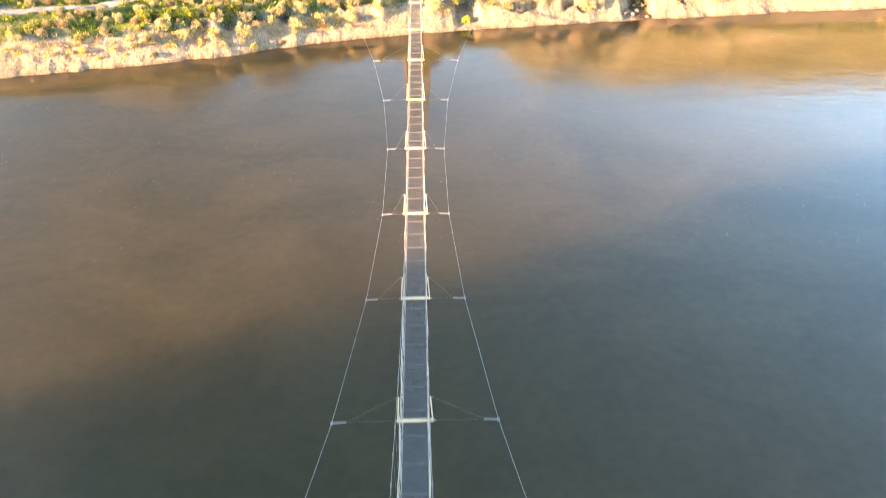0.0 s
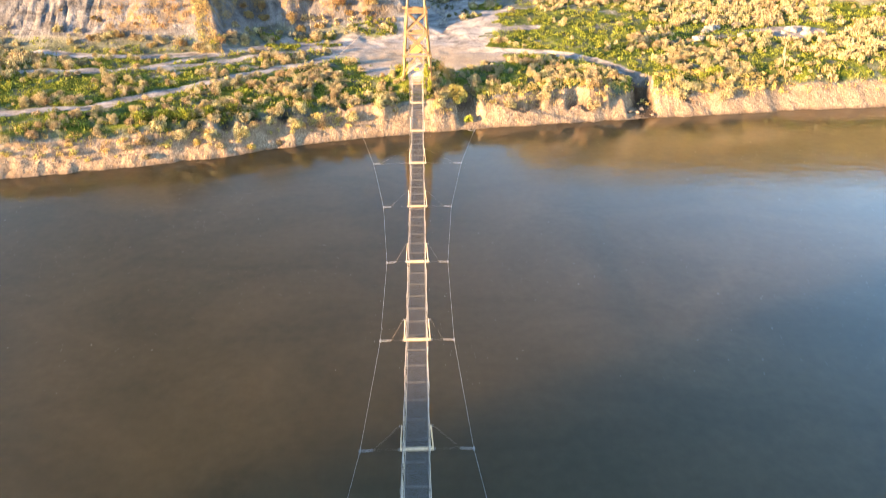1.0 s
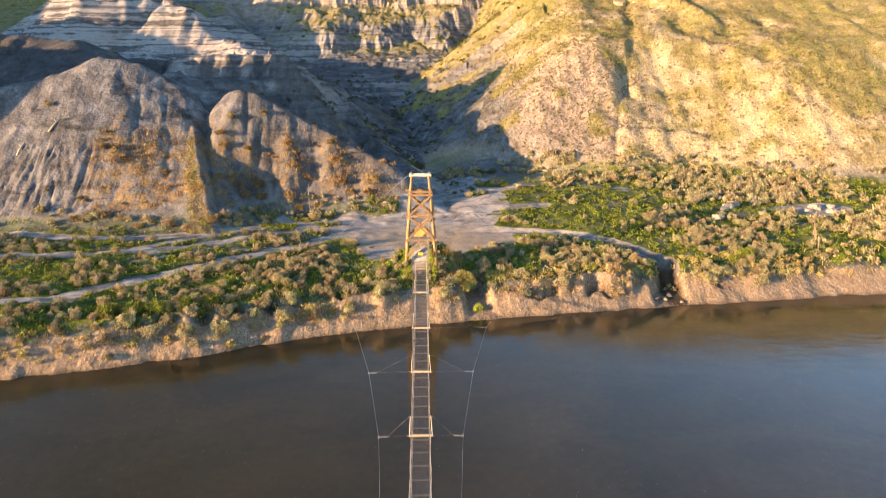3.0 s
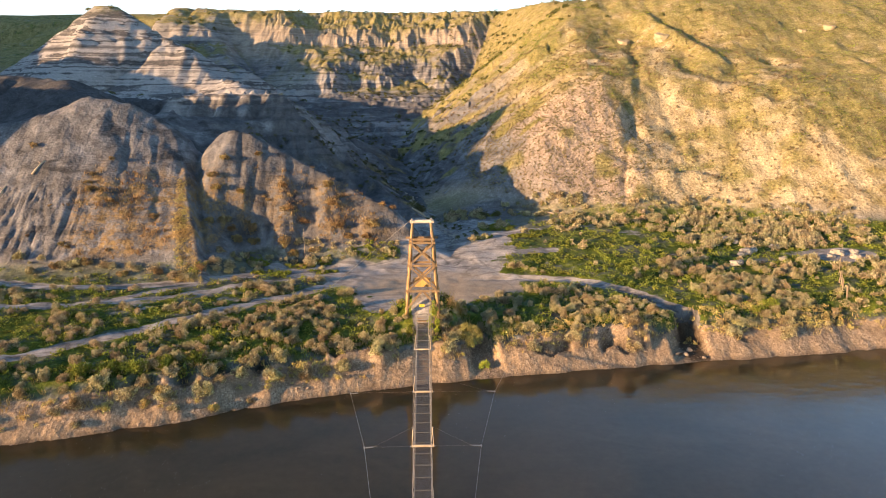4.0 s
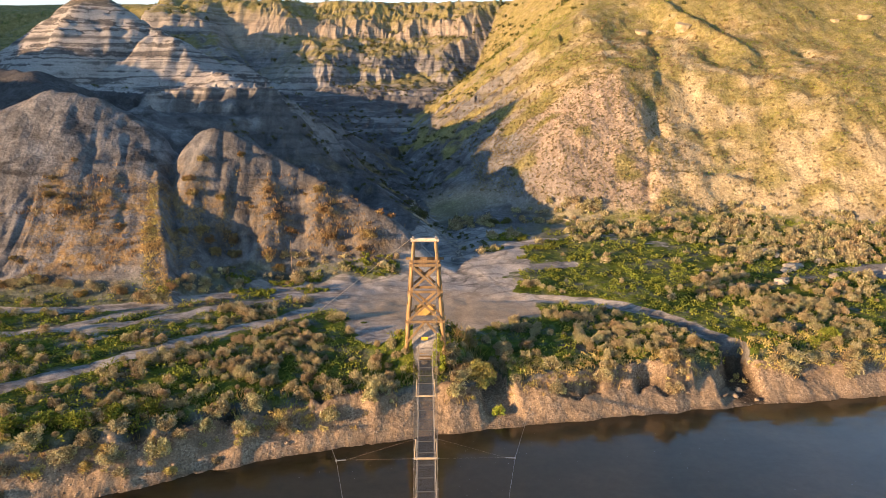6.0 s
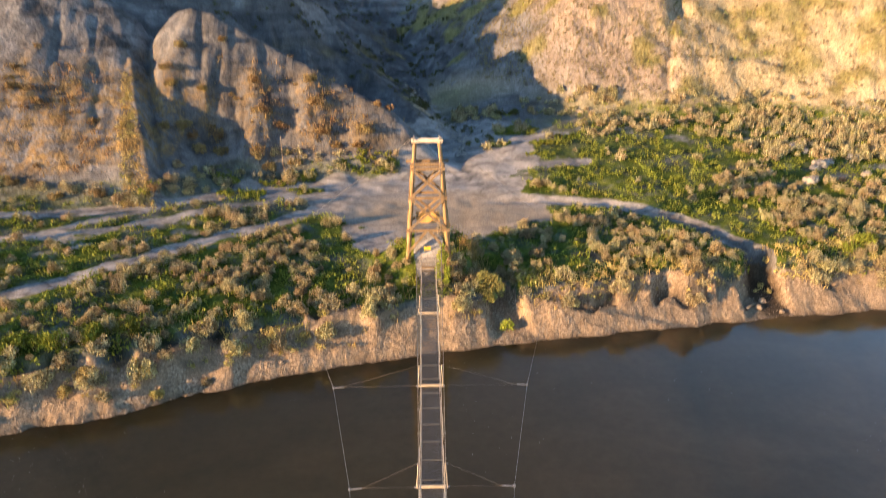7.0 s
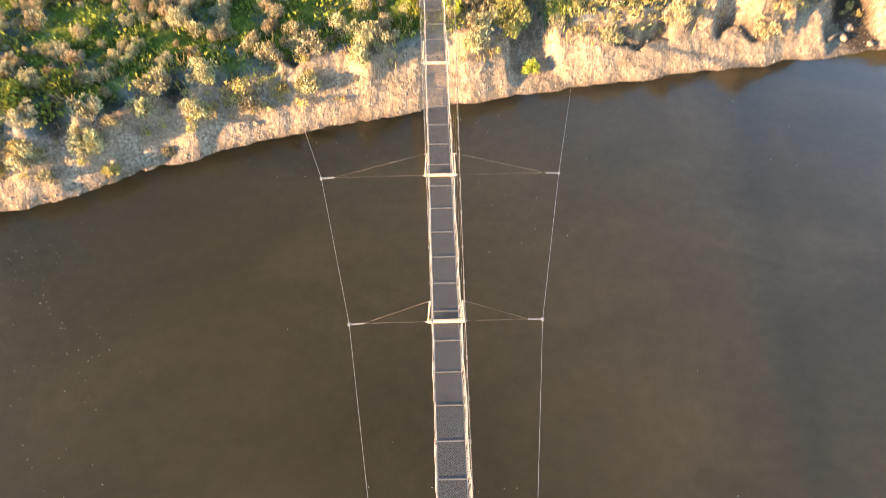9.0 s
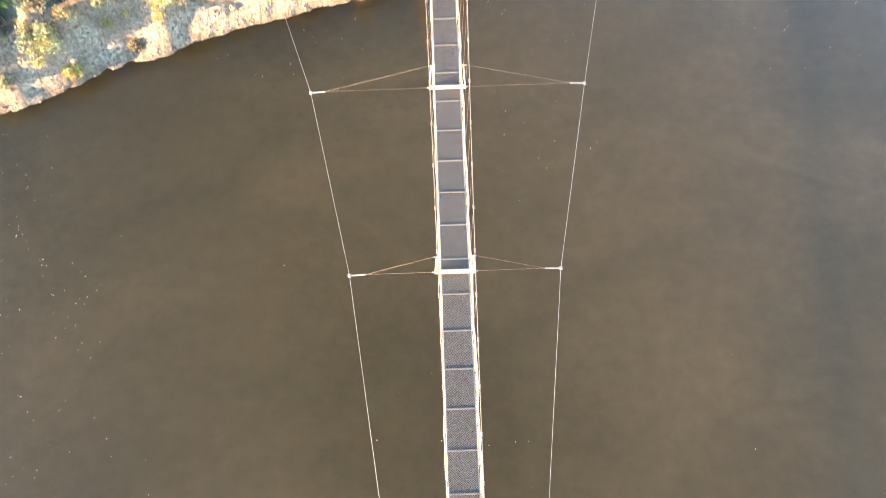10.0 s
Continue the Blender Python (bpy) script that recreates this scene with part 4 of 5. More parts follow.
def build_bridge():
    root = new("suspension_bridge")
    tagged(root, "narrow suspension footbridge with steel mesh deck over a river", "bridge")
    pm, cm = deck_panel_mesh(), cross_bar_mesh()
    rnd = random.Random(4)
    ys = []
    y = DECK_END - PITCH_LEN / 2
    while y > DECK_START:
        ys.append(y)
        y -= PITCH_LEN
    for y in ys:
        tilt = math.degrees(math.atan(0.00184 * (y - 25)))
        shared("deck_panel", pm, root, pose(0, y, deck_z(y), tilt + rnd.uniform(-.3, .3), rnd.uniform(-.6, .6), 0))
        e = y + PITCH_LEN / 2
        shared("cross_bar", cm, root, pose(0, e, deck_z(e) + 0.012, 0, 0, rnd.uniform(-.5, .5)))
    span = [DECK_START + i * (DECK_END + 0.2 - DECK_START) / 160 for i in range(161)]
    for s in (-1, 1):
        bm = bmesh.new()
        tube(bm, [(s * (HALF + 0.02), y, deck_z(y) - 0.05) for y in span], 0.013, 6)
        part("deck_cable", bm, CABLE, root, smooth=True)
        for h, off, r, mat, nm in ((1.05, 0.07, 0.016, ROPE, "handrail_cable"), (0.55, 0.05, 0.010, ROPE, "middle_wire"), (0.80, 0.06, 0.007, ROPE, "middle_wire"), (0.28, 0.03, 0.007, ROPE, "middle_wire")):
            bm = bmesh.new()
            pts = []
            for y in span:
                bow = 0.015 * math.sin(y * 2.1 + s) + 0.012 * math.sin(y * 5.3)
                pts.append((s * (HALF + off + bow), y, deck_z(y) + h + bow * 0.5))
            tube(bm, pts, r, 5)
            part(nm, bm, mat, root, smooth=True)
        # main cable, hung from the tower head
        bm = bmesh.new()
        mpts = [(s * (0.42 + 0.42 * (abs(y - 25) / 40.7) ** 2), y, cable_z(y)) for y in [DECK_START + i * (65.8 - DECK_START) / 60 for i in range(61)]]
        tube(bm, mpts, 0.011, 6)
        part("main_cable", bm, HANGER, root, smooth=True)
        # hangers with a clamp at the main cable
        for y in ys[::1]:
            yc = y + PITCH_LEN / 2
            top = (s * (0.42 + 0.42 * (abs(yc - 25) / 40.7) ** 2), yc + 0.10, cable_z(yc + 0.10))
            bm = bmesh.new()
            tube(bm, [(s * (HALF + 0.04), yc, deck_z(yc) - 0.02), (s * (HALF + 0.08), yc + 0.02, deck_z(yc) + 1.05), top], 0.0035, 4)
            tube(bm, [(top[0], top[1] - 0.06, top[2] - 0.004), (top[0], top[1] + 0.06, top[2] + 0.004)], 0.028, 6)
            part("hanger", bm, HANGER, root)
    # floor beams with raking side posts
    for y in BEAMS:
        z = deck_z(y)
        bm = bmesh.new()
        block(bm, (-0.66, y, z + 0.075), (0.66, y, z + 0.075), 0.13, 0.12, 0.03)
        part("floor_beam", bm, BEAM, root, "pale weathered timber cross beam")
        for s in (-1, 1):
            bm = bmesh.new()
            block(bm, (s * 0.63, y + 0.02, z + 0.10), (s * 0.555, y + 0.05, z + 1.22), 0.05, 0.045)
            part("side_post", bm, BEAM, root)
            bm = bmesh.new()
            tube(bm, [(s * 0.54, y + 0.05, z + 1.18), (s * 0.66, y + 0.05, z + 1.20)], 0.018, 6)
            part("post_arm", bm, STEEL, root)
            bm = bmesh.new()
            tube(bm, [(s * 0.64, y, z + 0.06), (s * 0.74, y, z + 0.06)], 0.03, 6)
            part("eye_bolt", bm, STEEL, root)
    return root


build_bridge()


def build_guys():
    for s in (-1, 1):
        root = new("wind_guy")
        tagged(root, "thin side wind guy cable tied to the footbridge", "cable", "wind guys beside the bridge")
        bm = bmesh.new()
        pts = []
        for y in BEAMS[::-1][:-1]:
            pts.append((s * guy_x(y), y, deck_z(y) + 0.02))
        ax, ay = s * 7.9 if s < 0 else 7.6, 63.4 if s > 0 else 61.8
        pts.append((ax, ay, floor_at(ax, ay) + 0.05))
        tube(bm, pts, 0.008, 5)
        part("guy_cable", bm, CABLE, root, smooth=True)
        for y in BEAMS[1:-1]:
            gx, z = s * guy_x(y), deck_z(y)
            zc = z + 0.02
            bm = bmesh.new()
            tube(bm, [(gx, y - 0.05, zc), (gx, y + 0.05, zc)], 0.055, 6)
            part("clamp", bm, STEEL, root)
            bm = bmesh.new()
            inner = gx - s * 0.52
            tube(bm, [(gx - s * 0.06, y, zc), (inner, y + 0.01, zc + 0.02)], 0.028, 6)
            part("turnbuckle", bm, STEEL, root)
            bm = bmesh.new()
            tube(bm, [(inner, y + 0.01, zc + 0.02), (s * 0.73, y, z + 0.06)], 0.003, 4)
            part("tie_wire", bm, RUST, root)
            bm = bmesh.new()
            tube(bm, [(inner, y + 0.01, zc + 0.02), (s * 0.65, y + 0.05, z + 1.20)], 0.0035, 5)
            part("tie_rod", bm, RUST, root)


build_guys()


def build_tower():
    root = new("bridge_tower")
    tagged(root, "peeled log bridge tower with cross braces on the far bank", "tower")
    head = 12.35

    def leg(s, b, z):
        k = (head - z) / (head - 4.3)
        return Vector((s * (0.79 + 0.60 * k), TOWER_Y - 0.15 + b * (0.35 + 1.25 * k) + 0.3 * k, z))

    for s in (-1, 1):
        for b in (0, 1):
            bm = bmesh.new()
            p, q = leg(s, b, 3.9), leg(s, b, head)
            tube(bm, [p + (q - p) * (i / 8) + Vector((0.015 * math.sin(i * 2.0 + s), 0.015 * math.cos(i * 1.7), 0)) for i in range(9)], 0.17 if b == 0 else 0.14, 10, 0.13 if b == 0 else 0.11)
            part("leg", bm, LOG, root, smooth=True)
    bm = bmesh.new()
    block(bm, (-1.01, TOWER_Y - 0.15, head + 0.14), (1.01, TOWER_Y - 0.15, head + 0.14), 0.28, 0.28, 0.07)
    part("cap_log", bm, CAP, root, "pale squared cap log")
    for s in (-1, 1):
        bm = bmesh.new()
        tube(bm, [(s * 0.82, TOWER_Y - 0.35, head + 0.31), (s * 0.82, TOWER_Y + 0.1, head + 0.31)], 0.10, 8)
        part("cable_saddle", bm, STEEL, root)
    # rails and braces of the front and back frame
    levels = (10.95, 10.65, 8.65, 6.35)
    for b in (0, 1):
        off = Vector((0, -0.19 if b == 0 else 0.17, 0))
        for i, z in enumerate(levels):
            if b == 1 and i == 3:
                continue
            bm = bmesh.new()
            l, r = leg(-1, b, z) + off, leg(1, b, z) + off
            ext = 0.22 if i else (0.5 if b else 0.15)
            block(bm, l - Vector((ext, 0, 0)), r + Vector((ext, 0, 0)), 0.07, 0.20)
            part("rail", bm, BRACE, root)
        for (hi, lo) in ((10.55, 8.75), (8.55, 6.45)):
            for s in (-1, 1):
                bm = bmesh.new()
                o2 = off + Vector((0, (-0.05 if s > 0 else -0.01), 0))
                block(bm, leg(-s, b, hi) + o2, leg(s, b, lo) + o2, 0.05, 0.17)
                part("brace", bm, BRACE, root)
    for s in (-1, 1):
        bm = bmesh.new()
        block(bm, leg(s, 0, 4.7) + Vector((s * 0.05, -0.25, 0)), Vector((s * 0.12, leg(s, 0, 6.3).y - 0.25, 6.3)), 0.05, 0.17)
        part("knee_brace", bm, BRACE, root)
        for hi, lo in ((10.9, 7.9), (7.8, 4.4)):
            bm = bmesh.new()
            block(bm, leg(s, 0, hi) + Vector((s * 0.17, 0, 0)), leg(s, 1, lo) + Vector((s * 0.17, 0, 0)), 0.05, 0.15)
            part("side_brace", bm, BRACE, root)
        # backstay to the ground behind
        bm = bmesh.new()
        ax, ay = s * 9.6, 76.5
        tube(bm, [(s * 0.82, TOWER_Y + 0.05, head + 0.33), (ax, ay, floor_at(ax, ay))], 0.010, 5)
        part("backstay", bm, CABLE, root)
    bm = bmesh.new()
    block(bm, (-0.80, TOWER_Y + 1.5, 6.75), (0.80, TOWER_Y + 1.5, 6.75), 0.05, 0.85, 0.01)
    part("notice_board", bm, BOARD, root, "orange-brown timber notice board")
    bm = bmesh.new()
    block(bm, (-0.30, TOWER_Y - 0.1, 5.05), (0.16, TOWER_Y - 0.1, 5.05), 0.02, 0.26, 0.005)
    sign = part("warning_sign", bm, SIGN, root, "small yellow warning sign")
    bm = bmesh.new()
    for k in range(3):
        block(bm, (-0.22, TOWER_Y - 0.114, 4.98 + 0.07 * k), (0.08 - 0.04 * k, TOWER_Y - 0.114, 4.98 + 0.07 * k), 0.004, 0.025, 0.001)
    part("sign_lettering", bm, RUST, sign)
    # landing at the foot of the tower
    for i in range(3):
        bm = bmesh.new()
        y = 65.45 + i * 0.32
        z = deck_z(65.26) - 0.02 + 0.14 * i
        block(bm, (-0.48, y, z), (0.48, y, z), 0.27, 0.06, 0.008)
        part("landing_plank", bm, BRACE, root)


build_tower()


# ---- plants ----
def leaf_cloud(n, rx, rz, size, seed, lift=0.35, clumps=12, slim=0.30, reach=0.35, tall=1.0):
    """Vertices and faces of a bushy crown: slim leaf sprays that point up and out, gathered in soft clumps."""
    rnd = random.Random(seed)
    cents = []
    for _ in range(clumps):
        a, r = rnd.uniform(0, 2 * math.pi), rx * math.sqrt(rnd.random()) * 0.75
        h = rz * (lift + (1 - lift) * rnd.random()) * math.sqrt(max(0.1, 1 - (r / rx) ** 2)) * 0.8
        cents.append((Vector((r * math.cos(a), r * math.sin(a), h)), rx * rnd.uniform(0.26, 0.46)))
    vs, fs = [], []
    for _ in range(int(n * 1.75)):
        c, cr = rnd.choice(cents)
        d = Vector((rnd.gauss(0, 1), rnd.gauss(0, 1), rnd.gauss(0.2, 0.9))).normalized()
        p = c + Vector((d.x, d.y, d.z * tall)) * cr * (0.35 + 0.65 * math.sqrt(rnd.random()))
        p.z = max(0.0, p.z)
        out = (d * 0.6 + Vector((rnd.gauss(0, .7), rnd.gauss(0, .7), rnd.gauss(reach, .6)))).normalized()
        side = out.cross(Vector((rnd.gauss(0, 1), rnd.gauss(0, 1), rnd.gauss(0, 1)))).normalized()
        s = size * rnd.uniform(0.5, 1.3)
        k = len(vs)
        vs += [p - side * s * slim, p + side * s * slim, p + out * s * 1.1]
        fs.append((k, k + 1, k + 2))
    return vs, fs


def twig_mesh(name, rx, rz, seed, n=7):
    rnd = random.Random(seed)
    bm = bmesh.new()
    root = [bm.verts.new((0.035 * math.cos(1.571 * k), 0.035 * math.sin(1.571 * k), -0.1)) for k in range(4)]
    for _ in range(n):
        a, r = rnd.uniform(0, 2 * math.pi), rx * rnd.uniform(0.2, 0.75)
        end = Vector((r * math.cos(a), r * math.sin(a), rz * rnd.uniform(0.5, 0.85)))
        last = root
        for p, r in ((end * 0.5 + Vector((0, 0, -0.05)), 0.02), (end, 0.008)):
            ring = [bm.verts.new(p + Vector((r * math.cos(1.571 * k), r * math.sin(1.571 * k), 0))) for k in range(4)]
            for k in range(4):
                bm.faces.new((last[k], last[(k + 1) % 4], ring[(k + 1) % 4], ring[k]))
            last = ring
        bm.faces.new(last)
    me = bpy.data.meshes.new(name)
    bm.to_mesh(me)
    bm.free()
    me.materials.append(WOOD)
    return me


def cloud_mesh(name, vs, fs, mat):
    me = bpy.data.meshes.new(name)
    me.from_pydata([tuple(v) for v in vs], [], fs)
    me.materials.append(mat)
    return me


def bush_kinds(name, mat, rx, rz, size, n, count, seed):
    kinds = []
    for i in range(count):
        vs, fs = leaf_cloud(n, rx, rz, size, seed + i, clumps=9 + 2 * i, slim=0.27, reach=1.0, tall=1.5)
        kinds.append((cloud_mesh("crown", vs, fs, mat), twig_mesh("trunk", rx, rz, seed + 50 + i)))
    return kinds


def plant(name, kind, x, y, z, s, turn, label, category, group):
    root = new(name)
    root.matrix_basis = Matrix.LocRotScale((x, y, z), Euler((0, 0, turn)), (s, s, s * random.uniform(0.85, 1.15)))
    for nm, me in zip(("crown", "trunk"), kind):
        c = new(nm, me)
        c.parent = root
    return tagged(root, label, category, group)


def scatter(seed, count, x0, x1, y0, y1, keep):
    """Places from a seeded spread over a stretch of the plan, with their cover, where keep() agrees."""
    g = np.random.default_rng(seed)
    x, y = g.uniform(x0, x1, count), g.uniform(y0, y1, count)
    z, c = sample(x, y)
    ok = keep(x, y, z, c, g.random(count))
    return np.stack([x[ok], y[ok], z[ok]], 1), g


random.seed(12)
SAGES = bush_kinds("sagebrush", SAGE, 0.52, 0.66, 0.075, 1120, 7, 100)


def sage_keep(x, y, z, c, u):
    clump = np.where(x > 7, 0.28, 0.20) + 0.16 * step(63, 69, y) * step(-6, -12, x) + 0.14 * step(84, 92, y) * step(10, 16, x) + 1.0 * fbm(x * 0.2, y * 0.2, 3, 201) + 0.5 * np.exp(-((x / 8) ** 2 + ((y - 66) / 4.5) ** 2))
    clump = clump * np.where(c["sand"] > 0.3, 0.015, 1.0) * np.where(c["d"] < 3.0, 0.7, 1.0)
    return (u < clump) & (c["rock"] < 0.5) & (z > 1.7) & (c["d"] > 0.9) & (c["wash"] > 1.5) & ~((np.abs(x) < 0.9) & (y < 71)) & ~((np.abs(x) < 3) & (y > 68.5)) & (y < 108)


pts, g = scatter(7, 15500, -52, 66, 52, 108, sage_keep)
inside = (pts[:, 1] - np.interp(pts[:, 0], SHORE_X, SHORE_Y) < 9.5) & (pts[:, 0] > -33) & (pts[:, 0] < 36)
for p in pts[inside][:295]:
    plant("sagebrush", SAGES[int(g.integers(7))], p[0], p[1], p[2] - 0.05, 0.40 + 0.85 * g.random() ** 1.5, g.uniform(0, 6.28),
          "grey-green sagebrush on the grassy river bench", "bush", "sagebrush on the bench")


def joined(name, places, clouds, mat, label, category, smin_, smax_, rng):
    pos, faces, k = [], [], 0
    clouds = [(np.array([tuple(v) for v in vs]), np.array(fs)) for vs, fs in clouds]
    for p in places:
        vs, fs = clouds[int(rng.integers(len(clouds)))]
        s, a = rng.uniform(smin_, smax_), rng.uniform(0, 6.28)
        ca, sa = math.cos(a) * s, math.sin(a) * s
        v = np.stack([vs[:, 0] * ca - vs[:, 1] * sa + p[0], vs[:, 0] * sa + vs[:, 1] * ca + p[1], vs[:, 2] * s + p[2] - 0.03], 1)
        pos.append(v)
        faces.append(fs + k)
        k += len(v)
    me = bpy.data.meshes.new(name)
    v, f = np.concatenate(pos), np.concatenate(faces)
    me.vertices.add(len(v))
    me.vertices.foreach_set("co", v.ravel())
    me.loops.add(f.size)
    me.loops.foreach_set("vertex_index", f.ravel())
    me.polygons.add(len(f))
    me.polygons.foreach_set("loop_start", np.arange(0, f.size, f.shape[1]))
    me.update(calc_edges=True)
    me.materials.append(mat)
    return tagged(new(name, me), label, category, kind="stuff")


rest = np.concatenate([pts[inside][295:], pts[~inside]])
near_rest = (rest[:, 1] < 84) & (np.abs(rest[:, 0]) < 42)
joined("sagebrush_cover", rest[near_rest], [leaf_cloud(460, 0.50, 0.66, 0.085, 300 + i, clumps=11 + i, slim=0.27, reach=1.0, tall=1.5) for i in range(9)], SAGE,
       "grey-green sagebrush spread over the bench", "bushes", 0.42, 1.25, g)
joined("sagebrush_cover", rest[~near_rest], [leaf_cloud(125, 0.50, 0.62, 0.15, 320 + i, clumps=10, slim=0.30, reach=1.0, tall=1.4) for i in range(7)], SAGE,
       "grey-green sagebrush on the far bench and slope foot", "bushes", 0.55, 1.4, g)


def blade_tuft(n, r, h, w, seed):
    rnd = random.Random(seed)
    vs, fs = [], []
    for _ in range(n):
        a, q = rnd.uniform(0, 6.28), r * math.sqrt(rnd.random())
        p = Vector((q * math.cos(a), q * math.sin(a), -0.02))
        b = rnd.uniform(0, 6.28)
        side = Vector((math.cos(b), math.sin(b), 0)) * w
        tip = p + Vector((rnd.gauss(0, .35), rnd.gauss(0, .35), 1)) * h * rnd.uniform(.6, 1.2)
        k = len(vs)
        vs += [p - side, p + side, tip + side * 0.2, tip - side * 0.2]
        fs.append((k, k + 1, k + 2, k + 3))
    return vs, fs


TUFTS = [leaf_cloud(20, 0.45, 0.16, 0.11, 400 + i, clumps=6, slim=0.4) for i in range(7)]
gp, g = scatter(9, 16000, -50, 66, 52, 106, lambda x, y, z, c, u: (u < c["green"] * (0.45 + 0.6 * fbm(x * 0.2, y * 0.2, 3, 203) + 0.25)) & (c["sand"] < 0.4) & (c["rock"] < 0.4) & (z > 1.6))
joined("grass", gp, TUFTS, GRASS, "lush green spring grass between the sagebrush", "grass", 0.6, 1.7, g)
dp, g = scatter(10, 5000, -46, 66, 51, 76, lambda x, y, z, c, u: (u < 0.75) & (c["d"] > 0.8) & (c["d"] < 5.0) & (z > 1.3) & (np.abs(x) > 0.9))
joined("dry_grass", dp, [blade_tuft(9, 0.28, 0.42, 0.03, 430 + i) for i in range(5)], DRYGRASS, "dry yellow grass hanging over the bank edge", "grass", 0.6, 1.3, g)

ep, g = scatter(25, 5200, 6, 40, 62, 72, lambda x, y, z, c, u: (c["d"] > 1.7) & (c["d"] < 5.2) & (z > 1.7) & (u < 0.55 + 0.9 * fbm(x * 0.5, y * 0.5, 3, 215)) & (c["wash"] > 1.1))
joined("dry_grass", ep, [leaf_cloud(13, 0.26, 0.26, 0.13, 455 + i, clumps=4, reach=1.0) for i in range(5)], GOLD, "pale golden grass fringe along the cut bank", "grass", 0.5, 1.4, g)
bp, g = scatter(19, 6500, -46, 60, 51, 72, lambda x, y, z, c, u: (c["d"] > 0.9) & (c["d"] < 3.4) & (z > 0.5) & (u < 0.30 + 0.9 * fbm(x * 0.4, y * 0.4, 3, 217)) & (np.abs(x) > 1.5) & ((x < 5) | (c["d"] > 2.2)))
joined("bank_shrubs", bp, [leaf_cloud(90, 0.42, 0.44, 0.10, 470 + i, clumps=7, reach=0.8) for i in range(5)], GOLD, "pale dry shrubs clinging to the river bank", "bushes", 0.3, 1.1, g)

ip, g = scatter(23, 9000, -22, 19, 79, 100, lambda x, y, z, c, u: (c["isles"] > 0.5) & (u < 0.8))
joined("island_grass", ip, [leaf_cloud(26, 0.22, 0.20, 0.12, 480 + i, clumps=4) for i in range(5)], GRASS, "bright green low plants on islands in the sandy wash", "grass", 0.6, 1.6, g)

# tufts and scrub of the slopes
op, g = scatter(17, 9000, 7, 36, 99, 128, lambda x, y, z, c, u: (c["rock"] > 0.4) & (u < 0.75))
joined("slope_tufts", op, [leaf_cloud(9, 0.13, 0.15, 0.13, 510 + i, clumps=3) for i in range(5)], TUFT, "small dark tufts dotted over the bare purple-brown slope", "tufts", 0.6, 1.3, g)
tp, g = scatter(11, 15000, 4, 70, 97, 150, lambda x, y, z, c, u: (c["rock"] > 0.5) & (u < 0.40 + 0.4 * fbm(x * 0.3, y * 0.3, 2, 205)) & ((x > 36) | (y > 128)))
joined("slope_tufts", tp, [leaf_cloud(10, 0.17, 0.20, 0.13, 500 + i, clumps=3) for i in range(5)], TUFT, "low grey tufts dotted over the bare slope", "tufts", 0.6, 1.5, g)
hp, g = scatter(12, 9000, 8, 95, 100, 190, lambda x, y, z, c, u: (c["rock"] > 0.5) & (u < 0.5 * c["olive"] + 0.5 * c["green"]))
joined("slope_grass", hp, [blade_tuft(9, 0.6, 0.13, 0.06, 520 + i) for i in range(5)], GRASS, "green and yellow grass on the sunlit slope", "grass", 0.7, 1.6, g)


def off_dike(x, y):
    return (x > -21) | (np.interp(y, DIKE_EDGE[0], DIKE_EDGE[1]) - x > 2.2)


np_, g = scatter(18, 11000, -48, -2, 79, 96, lambda x, y, z, c, u: (c["rock"] > 0.3) & off_dike(x, y) & (u < 0.5 * c["rust"] * (0.35 + 1.6 * fbm(x * 0.55, (y + z) * 0.11, 3, 213))))
joined("rust_grass", np_, [blade_tuft(10, 0.32, 0.34, 0.035, 530 + i) for i in range(5)], RUSTBUSH, "rusty gold dry grass on the clay slope", "grass", 0.6, 1.3, g)
yp, g = scatter(24, 5000, -30, -21, 77.5, 90, lambda x, y, z, c, u: (u < 0.75) & (np.interp(y, DIKE_EDGE[0], DIKE_EDGE[1]) - x > 0.25) & (np.interp(y, DIKE_EDGE[0], DIKE_EDGE[1]) - x < 1.2 + 0.13 * (90 - y) + 0.6 * fbm(x * 0.5, y * 0.5, 3, 77)))
joined("gold_grass", yp, [leaf_cloud(12, 0.40, 0.10, 0.11, 535 + i, clumps=6, reach=0.6) for i in range(5)], GOLD, "golden dry grass along the edge of the clay spur", "grass", 0.6, 1.3, g)
rp, g = scatter(13, 1000, -48, -2, 79, 96, lambda x, y, z, c, u: (c["rock"] > 0.4) & off_dike(x, y) & (u < 0.30 * c["rust"] * (0.4 + 1.6 * fbm(x * 0.5, (y + z) * 0.12, 3, 214)) + 0.012))
joined("rust_scrub", rp, [leaf_cloud(110, 0.42, 0.36, 0.14, 540 + i, clumps=7) for i in range(5)], RUSTBUSH, "rusty brown dry scrub on the clay slope", "bushes", 0.6, 1.5, g)
vp, g = scatter(14, 5000, -26, 26, 100, 232, lambda x, y, z, c, u: (c["rock"] > 0.3) & ((x < 13) | (y > 185)) & (u < 0.22 + 0.8 * fbm(x * 0.12, y * 0.12, 3, 209)))
joined("valley_scrub", vp, [leaf_cloud(60, 0.55, 0.45, 0.17, 560 + i, clumps=9) for i in range(5)], SHRUB, "dark green scrub in the shaded creek valley", "bushes", 0.35, 1.1, g)
wp, g = scatter(15, 1600, -110, 60, 150, 250, lambda x, y, z, c, u: (u < 0.35 * c["olive"] + 0.05))
joined("plateau_scrub", wp, [leaf_cloud(50, 0.7, 0.6, 0.24, 580 + i, clumps=8) for i in range(5)], SHRUB, "low scrub along the plateau rim", "bushes", 0.5, 1.6, g)


